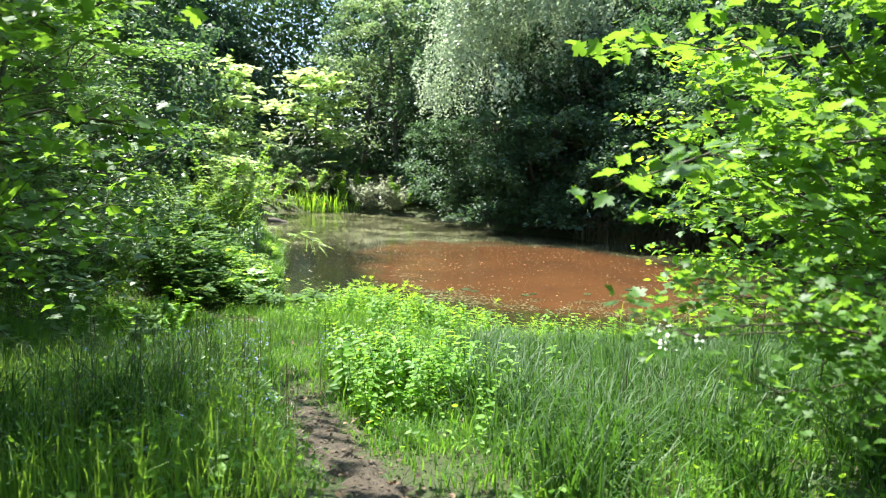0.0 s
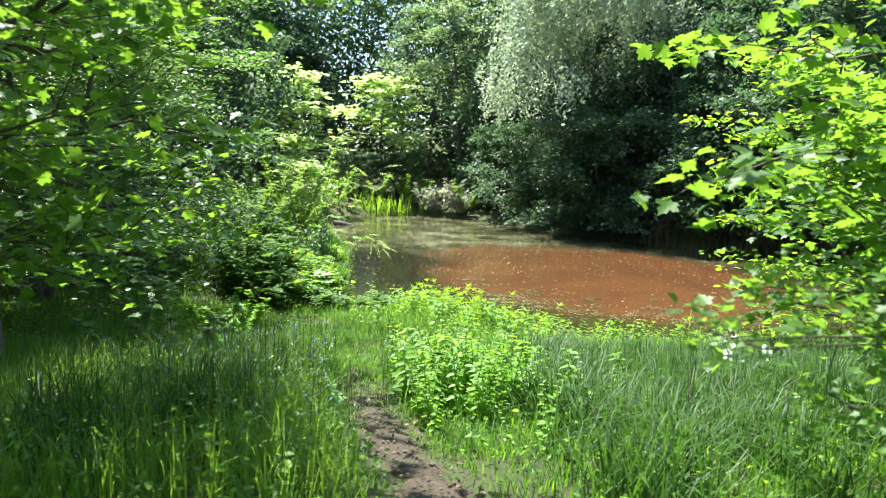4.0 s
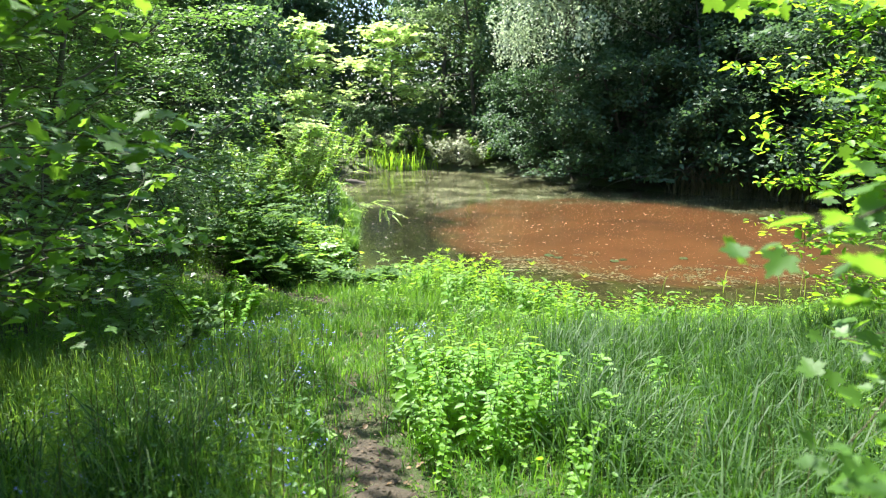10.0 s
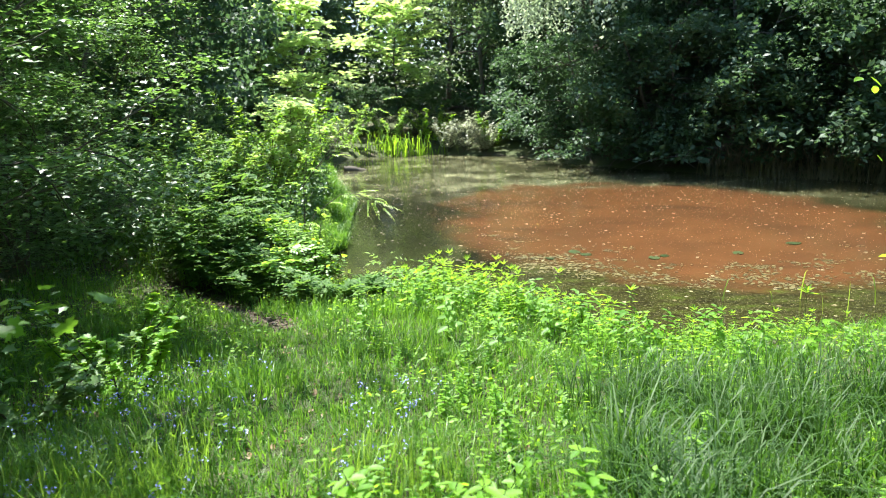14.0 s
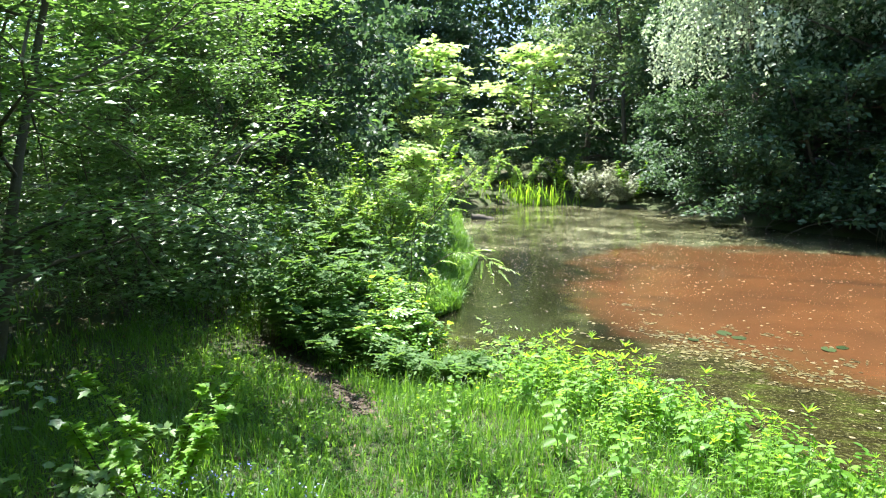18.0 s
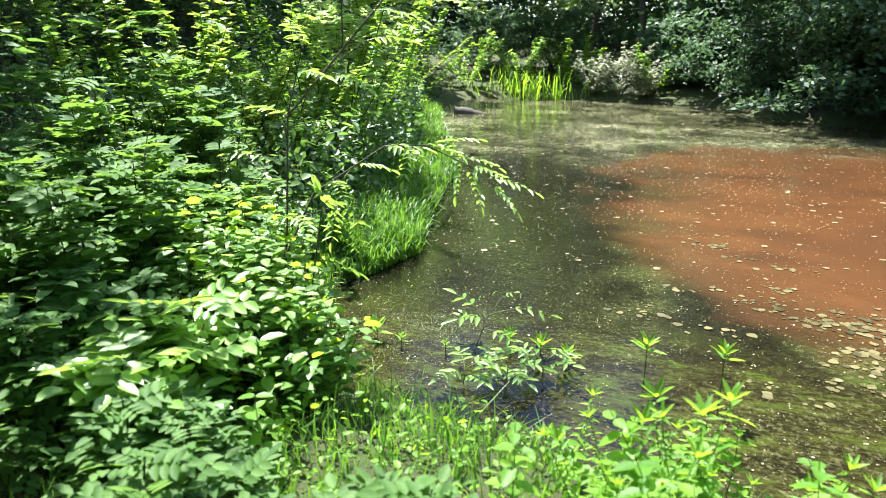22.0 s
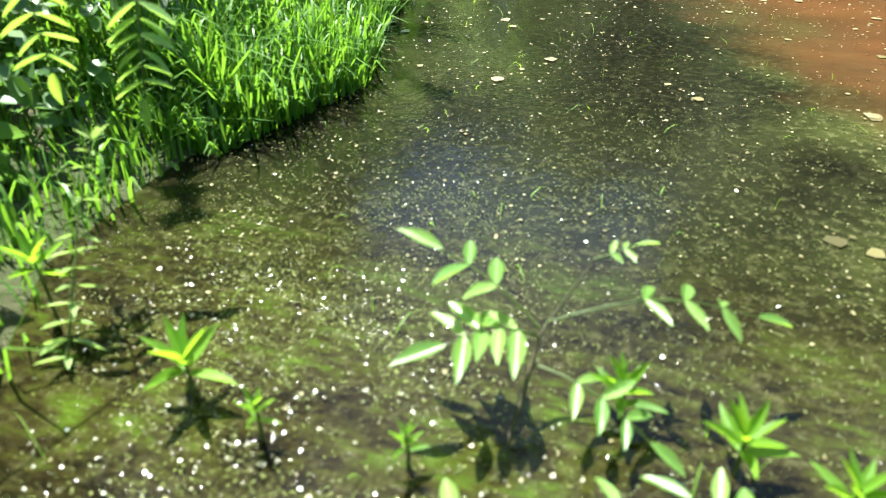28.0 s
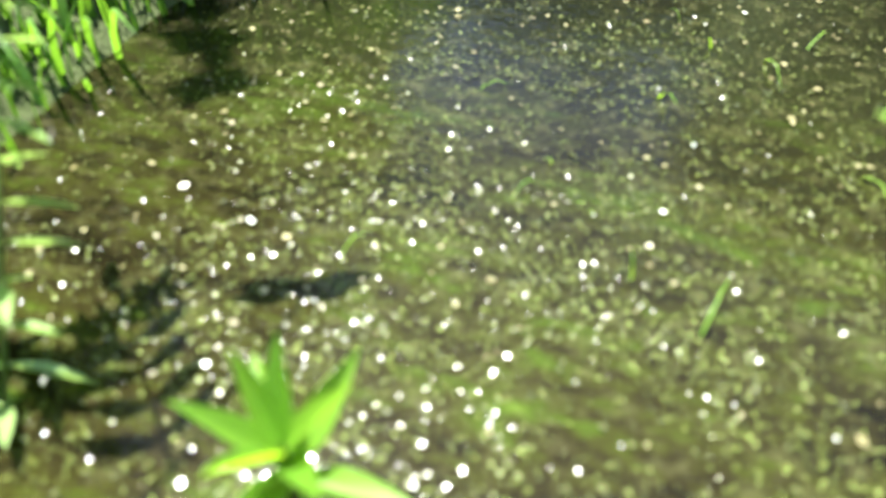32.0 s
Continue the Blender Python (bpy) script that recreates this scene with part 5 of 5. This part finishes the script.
def build_floating():
    rng = np.random.default_rng(66)

    def wet(x, y, d=0.05):
        ok = shore_gap(x, y) < -d
        return x[ok], y[ok]

    n = 12000
    x, y = wet(rng.uniform(-9, 13, n), rng.uniform(11, 36, n))
    near = (y < 15.8) & (x < -0.5)
    floating("petals", x, y, np.where(near, 0.005, 0.012) + np.where(near, 0.01, 0.07) * rng.random(len(x)) ** 7, M_PETALS, 67, "pale petals and scraps drifting on the pond", "petals")
    n = 34000
    x, y = wet(rng.uniform(-5.5, 6, n), 12.5 + 14 * rng.random(n) ** 1.3)
    drift = 0.5 + 0.3 * ripple(x * 0.5, y, 2.1, 0.6) + 0.25 * ripple(x * 0.6, y, 5.3, 1.9)
    k = rng.random(len(x)) < np.where(x > 0.3, 0.2, drift)
    x, y = x[k], y[k]
    floating("blossom_dust", x, y, 0.006 + 0.02 * np.clip((y - 14) / 6, 0, 1) * rng.random(len(x)) + 0.012 * rng.random(len(x)) ** 3, M_PETALS, 74, "tiny pale flecks scattered over the pond", "petals", 0.004, 0.15, FLAKE)
    # band of leaves along the near edge of the silt
    n, m = 130, 16
    t = rng.random(n)
    cx = np.interp(t, [0, 0.3, 0.6, 1], [-0.9, 0.5, 2.6, 6.5]) + rng.normal(size=n) * 0.5
    cy = np.interp(t, [0, 0.3, 0.6, 1], [15.0, 13.9, 13.3, 14.0]) + np.abs(rng.normal(size=n)) * 0.9 - 0.3
    x, y = wet(np.repeat(cx, m) + rng.normal(size=n * m) * 0.13, np.repeat(cy, m) + rng.normal(size=n * m) * 0.07)
    floating("floating_leaves", x, y, 0.02 + 0.065 * rng.random(len(x)) ** 2, M_PAD, 68, "yellowed leaves floating beside the bank", "floating leaves")
    # tiny weed, thick beside the near bank and at the far end
    n = 52000
    x, y = wet(np.concatenate([-2.6 + rng.normal(size=n // 2) * 1.3, rng.uniform(-5, 7, n // 4), rng.uniform(-9, 3, n // 4)]),
               np.concatenate([14.6 + rng.normal(size=n // 2) * 1.2, rng.uniform(11, 14, n // 4), rng.uniform(25, 36, n // 4)]))
    floating("duckweed", x, y, 0.003 + 0.009 * rng.random(len(x)) ** 3 + 0.03 * (y > 20) * rng.random(len(x)) + 0.018 * (y > 20), M_WEED, 69, "fine specks of duckweed and scum on the water", "duckweed", 0.002, 0.12, FLAKE)
    n = 90000
    x, y = wet(np.concatenate([-3.0 + rng.normal(size=n // 2) * 1.0, -3.3 + rng.normal(size=n // 2) * 0.4]), np.concatenate([14.4 + rng.normal(size=n // 2) * 1.0, 13.9 + rng.normal(size=n // 2) * 0.38]), 0.01)
    thick = 0.42 + 0.33 * ripple(x * 0.6, y, 9.0, 0.4) + 0.28 * ripple(x * 0.5, y, 23.0, 1.7)
    k = rng.random(len(x)) < thick
    x, y = x[k], y[k]
    floating("pond_scum", x, y, 0.0012 + 0.0045 * rng.random(len(x)) ** 4, M_SCUM, 71, "glistening yellow-green scum in the shallows", "scum", 0.002, 0.24)
    n = 130
    x, y = wet(-2.9 + rng.normal(size=n) * 1.0, 14.3 + rng.normal(size=n) * 0.8, 0.02)
    floating("fallen_blossom", x, y, 0.003 + 0.011 * rng.random(len(x)) ** 4, M_PETAL, 70, "white blossom fallen on the water", "petals", 0.006, 0.35)


build_floating()


M_LILY = leaf_mat("lily_leaf", (0.02, 0.04, 0.012), (0.06, 0.085, 0.03), (0.06, 0.1, 0.02), 0.05, 0.3)


def lily_pads():
    rng = np.random.default_rng(72)
    rim = np.array([(math.cos(a) * 0.5 * (1 + 0.06 * math.sin(5 * a)), math.sin(a) * 0.38, 0.012 * math.sin(3 * a)) for a in np.linspace(0.22, 2 * math.pi - 0.22, 18)])
    rim = np.concatenate([[(0.05, 0, 0)], rim])
    one = fast_mesh("lily_pad", rim, np.array([[0, i, i + 1] for i in range(1, 18)]))
    for x, y, s in [(0.55, 15.4, 0.27), (0.75, 15.2, 0.22), (1.9, 15.0, 0.26), (2.1, 15.15, 0.2), (3.4, 15.4, 0.24), (0.1, 14.9, 0.2), (4.6, 16.2, 0.3)]:
        ob = part("lily_pad", one, M_LILY, None)
        ob.matrix_world = pose(x, y, 0.009, 2, 1, rng.uniform(0, 360)) @ Matrix.Diagonal((s, s, s, 1))
        tagged(ob, "dark green lily pad lying flat on the pond", "lily pad", "lily pads on the silt")


lily_pads()


def fallen_log(x, y, turn, length, r, seed):
    rng = np.random.default_rng(seed)
    line = bent((-length / 2, 0, 0), (1, 0, 0.02), length, 9, rng, 0.06)
    me = fast_mesh("log", *tubes([(line, r * (1 + 0.15 * rng.normal(size=9)))], 10), True)
    ob = part("fallen_log", me, M_BARK, None)
    ob.matrix_world = pose(x, y, r * 0.3, 0, 0, turn)
    tagged(ob, "short dark log lying half in the water", "log")


fallen_log(-7.3, 29.2, 20, 0.9, 0.16, 73)


# ---- flowers, litter and twigs ----
def build_flowers():
    rng = np.random.default_rng(75)
    n = 560
    x, y = rng.uniform(-3.6, -0.8, n), rng.uniform(2.8, 8.0, n)
    ok = track_gap(x, y) > 0.25
    x, y = x[ok], y[ok]
    z = land(x, y) + rng.uniform(0.1, 0.26, len(x))
    p = np.repeat(np.stack([x, y, z], -1), 5, 0) + rng.normal(size=(len(x) * 5, 3)) * 0.014
    v = scatter(DIAMOND, p, frames(rng.normal(size=p.shape) * 0.5 + [0, 0, 0.6], rng), np.full(len(p), 0.02))
    tagged(part("speedwell", fast_mesh("speedwell", *v), M_BLUE, None), "small blue speedwell flowers among the grass", "flowers", kind="stuff")
    # low leaves under the grass
    n = 23000
    x, y = rng.uniform(-6.5, 5, n), 1.5 + 12 * rng.random(n) ** 0.75
    ok = (shore_gap(x, y) > 0.05) & (track_gap(x, y) > 0.3) & (ripple(x, y, 1.9, 0.3) > -0.2)
    x, y = x[ok], y[ok]
    p = np.stack([x, y, land(x, y) + rng.uniform(0.02, 0.2, len(x))], -1)
    v = scatter(OVAL, p, frames(rng.normal(size=p.shape) * 0.4 + [0, 0, 1], rng), rng.uniform(0.02, 0.06, len(p)))
    tagged(part("undergrowth", fast_mesh("undergrowth", *v), M_HERB, None), "small leaves of low plants between the grass", "undergrowth", kind="stuff")
    n = 30000
    y = rng.uniform(12.5, 33, n)
    x = np.interp(y, [12.5, 14, 16, 20.2, 25, 31, 33], [-4.9, -4.35, -4.6, -5.5, -7.4, -9.4, -9.4]) - 5.5 * rng.random(n) ** 1.3
    p = np.stack([x, y, land(x, y) + (0.7 + 0.5 * ripple(x, y, 1.6, 0.8)) * rng.random(n)], -1)
    v = scatter(OVAL, p, frames(rng.normal(size=p.shape) * 0.6 + [0, 0, 1], rng), rng.uniform(0.06, 0.13, n))
    tagged(part("bramble_thicket", fast_mesh("bramble_thicket", *v), M_HAZEL, None), "tangled low green growth along the bank", "undergrowth", kind="stuff")
    n = 6500
    x, y = rng.uniform(-3.6, -0.4, n), rng.uniform(2.2, 5.4, n)
    ok = (track_gap(x, y) > 0.3) & (ripple(x, y, 3.3, 1.1) > -0.3)
    x, y = x[ok], y[ok]
    p = np.stack([x, y, land(x, y) + rng.uniform(0.08, 0.4, len(x))], -1)
    v = scatter(OVAL, p, frames(rng.normal(size=p.shape) * 0.6 + [0, 0, 1], rng), rng.uniform(0.014, 0.036, len(p)))
    tagged(part("chickweed", fast_mesh("chickweed", *v), M_GRASS, None), "small leafy weeds climbing through the tall grass", "undergrowth", kind="stuff")
    n = 6500
    x, y = rng.uniform(-9, 2.5, n), rng.uniform(-0.5, 13.5, n)
    k = rng.random(n) < np.where((track_gap(x, y) < 0.3) | (x < -4.5), 0.9, 0.15)
    x, y = x[k & (shore_gap(x, y) > 0.1)], y[k & (shore_gap(x, y) > 0.1)]
    p = np.stack([x, y, land(x, y) + 0.012 + 0.01 * rng.random(len(x))], -1)
    v = scatter(OVAL, p, frames(rng.normal(size=p.shape) * 0.35 + [0, 0, 1], rng), rng.uniform(0.025, 0.07, len(p)))
    tagged(part("leaf_litter", fast_mesh("leaf_litter", *v), M_DEAD, None), "dry brown leaf litter on bare soil", "leaf litter", kind="stuff")
    n = 1700
    k = rng.random(n) < 0.5
    way = np.where(k, rng.uniform(1.6, 5.0, n), rng.uniform(9.9, 12.0, n))
    x = np.interp(way, [q[1] for q in TRACK], [q[0] for q in TRACK]) + rng.normal(size=n) * np.where(k, 0.13, 0.16)
    p = np.stack([x, way, land(x, way) + 0.036 + 0.012 * rng.random(n)], -1)
    v = scatter(OVAL, p, frames(rng.normal(size=p.shape) * 0.3 + [0, 0, 1], rng), rng.uniform(0.01, 0.06, n) * np.where(k, 0.6, 1.0))
    tagged(part("path_litter", fast_mesh("path_litter", *v), M_CRUMB, None), "brown leaf bits and crumbs trodden into the path", "leaf litter", kind="stuff")
    for x, y, a in [(-0.05, 2.75, 30), (-0.2, 3.0, 80), (-0.45, 3.9, 10), (-3.3, 10.0, 40), (-3.8, 10.4, 100)]:
        line = bent((0, 0, 0.012), (1, 0, 0.02), rng.uniform(0.12, 0.3), 5, rng, 0.2)
        line[:, 2] = 0.012 + np.abs(line[:, 2] - 0.012) * 0.3
        ob = part("twig", fast_mesh("twig", *tubes([(line, np.linspace(0.005, 0.002, 5))], 5), True), M_TWIG, None)
        ob.matrix_world = pose(x, y, land_at(x, y), 0, 0, a)
        tagged(ob, "small dry twig lying on the footpath", "twig", "twigs on the footpath")


build_flowers()


def hawthorn_spray():
    rng = np.random.default_rng(78)
    x, y = 1.95, 1.95
    z = land_at(x, y)
    t = thing("hawthorn", pose(x, y, z), "thorny hawthorn spray with white blossom beside the path", "shrub")
    base, spots, ends = np.array([x, y, z]), [], []
    for tip in [(0.68, 1.95, 2.5), (0.76, 2.0, 2.46), (1.19, 1.62, 2.82), (1.00, 2.19, 2.53), (1.25, 2.00, 2.25), (1.03, 2.41, 2.58), (1.10, 2.13, 2.26), (1.29, 2.30, 2.42), (1.37, 2.63, 2.60)]:
        tip = np.array(tip) - base
        k = np.linspace(0, 1, 10)[:, None]
        line = np.array([0, 0, -0.05]) + (tip - [0, 0, -0.05]) * k + np.array([0.25, 0.1, 0.35]) * np.sin(math.pi * k) + rng.normal(size=(10, 3)) * 0.01
        part("stem", fast_mesh("stem", *tubes([(line, np.linspace(0.009, 0.002, 10))], 6), True), M_TWIG, t)
        for _ in range(8):
            tw = bent(line[rng.integers(5, 10)], unit(tip * [1, 1, 0.2]) + rng.normal(size=3) * 0.6, 0.16, 3, rng, 0.2)
            part("twig", fast_mesh("twig", *tubes([(tw, np.array([0.003, 0.002, 0.001]))], 4), True), M_TWIG, t)
            spots += [tw[1], tw[2]]
        ends.append(line[-1])
    spots = np.array(spots)
    p = spots[rng.integers(0, len(spots), 1100)] + rng.normal(size=(1100, 3)) * 0.045
    p = p[way_gap(p + base) > 0.4]
    part("foliage", fast_mesh("foliage", *scatter(MAPLE, p, frames(rng.normal(size=p.shape) * 0.45 + [0, 0, 1], rng), rng.uniform(0.028, 0.05, len(p)))), M_MAPLE, t)
    for i in range(3):
        c = ends[i % 2] + rng.normal(size=3) * 0.035
        q = c + rng.normal(size=(14, 3)) * 0.013
        part("blossom", fast_mesh("blossom", *scatter(PAD, q, frames(rng.normal(size=(14, 3)) * 0.6 + [0, 0, 1], rng), np.full(14, 0.011))), M_PETAL, t)


hawthorn_spray()


def seed_stalk(x, y):
    rng = np.random.default_rng(79)
    t = thing("dead_stalk", pose(x, y, land_at(x, y)), "dry pale forked stalk from last year", "stalk")
    for i in range(4):
        line = bent((0, 0, -0.05), (rng.normal() * 0.3, rng.normal() * 0.3, 1), 0.75 - 0.1 * i, 6, rng, 0.12)
        part("stem", fast_mesh("stem", *tubes([(line, np.linspace(0.004, 0.002, 6))], 5), True), M_REED, t)


seed_stalk(-0.35, 12.05)
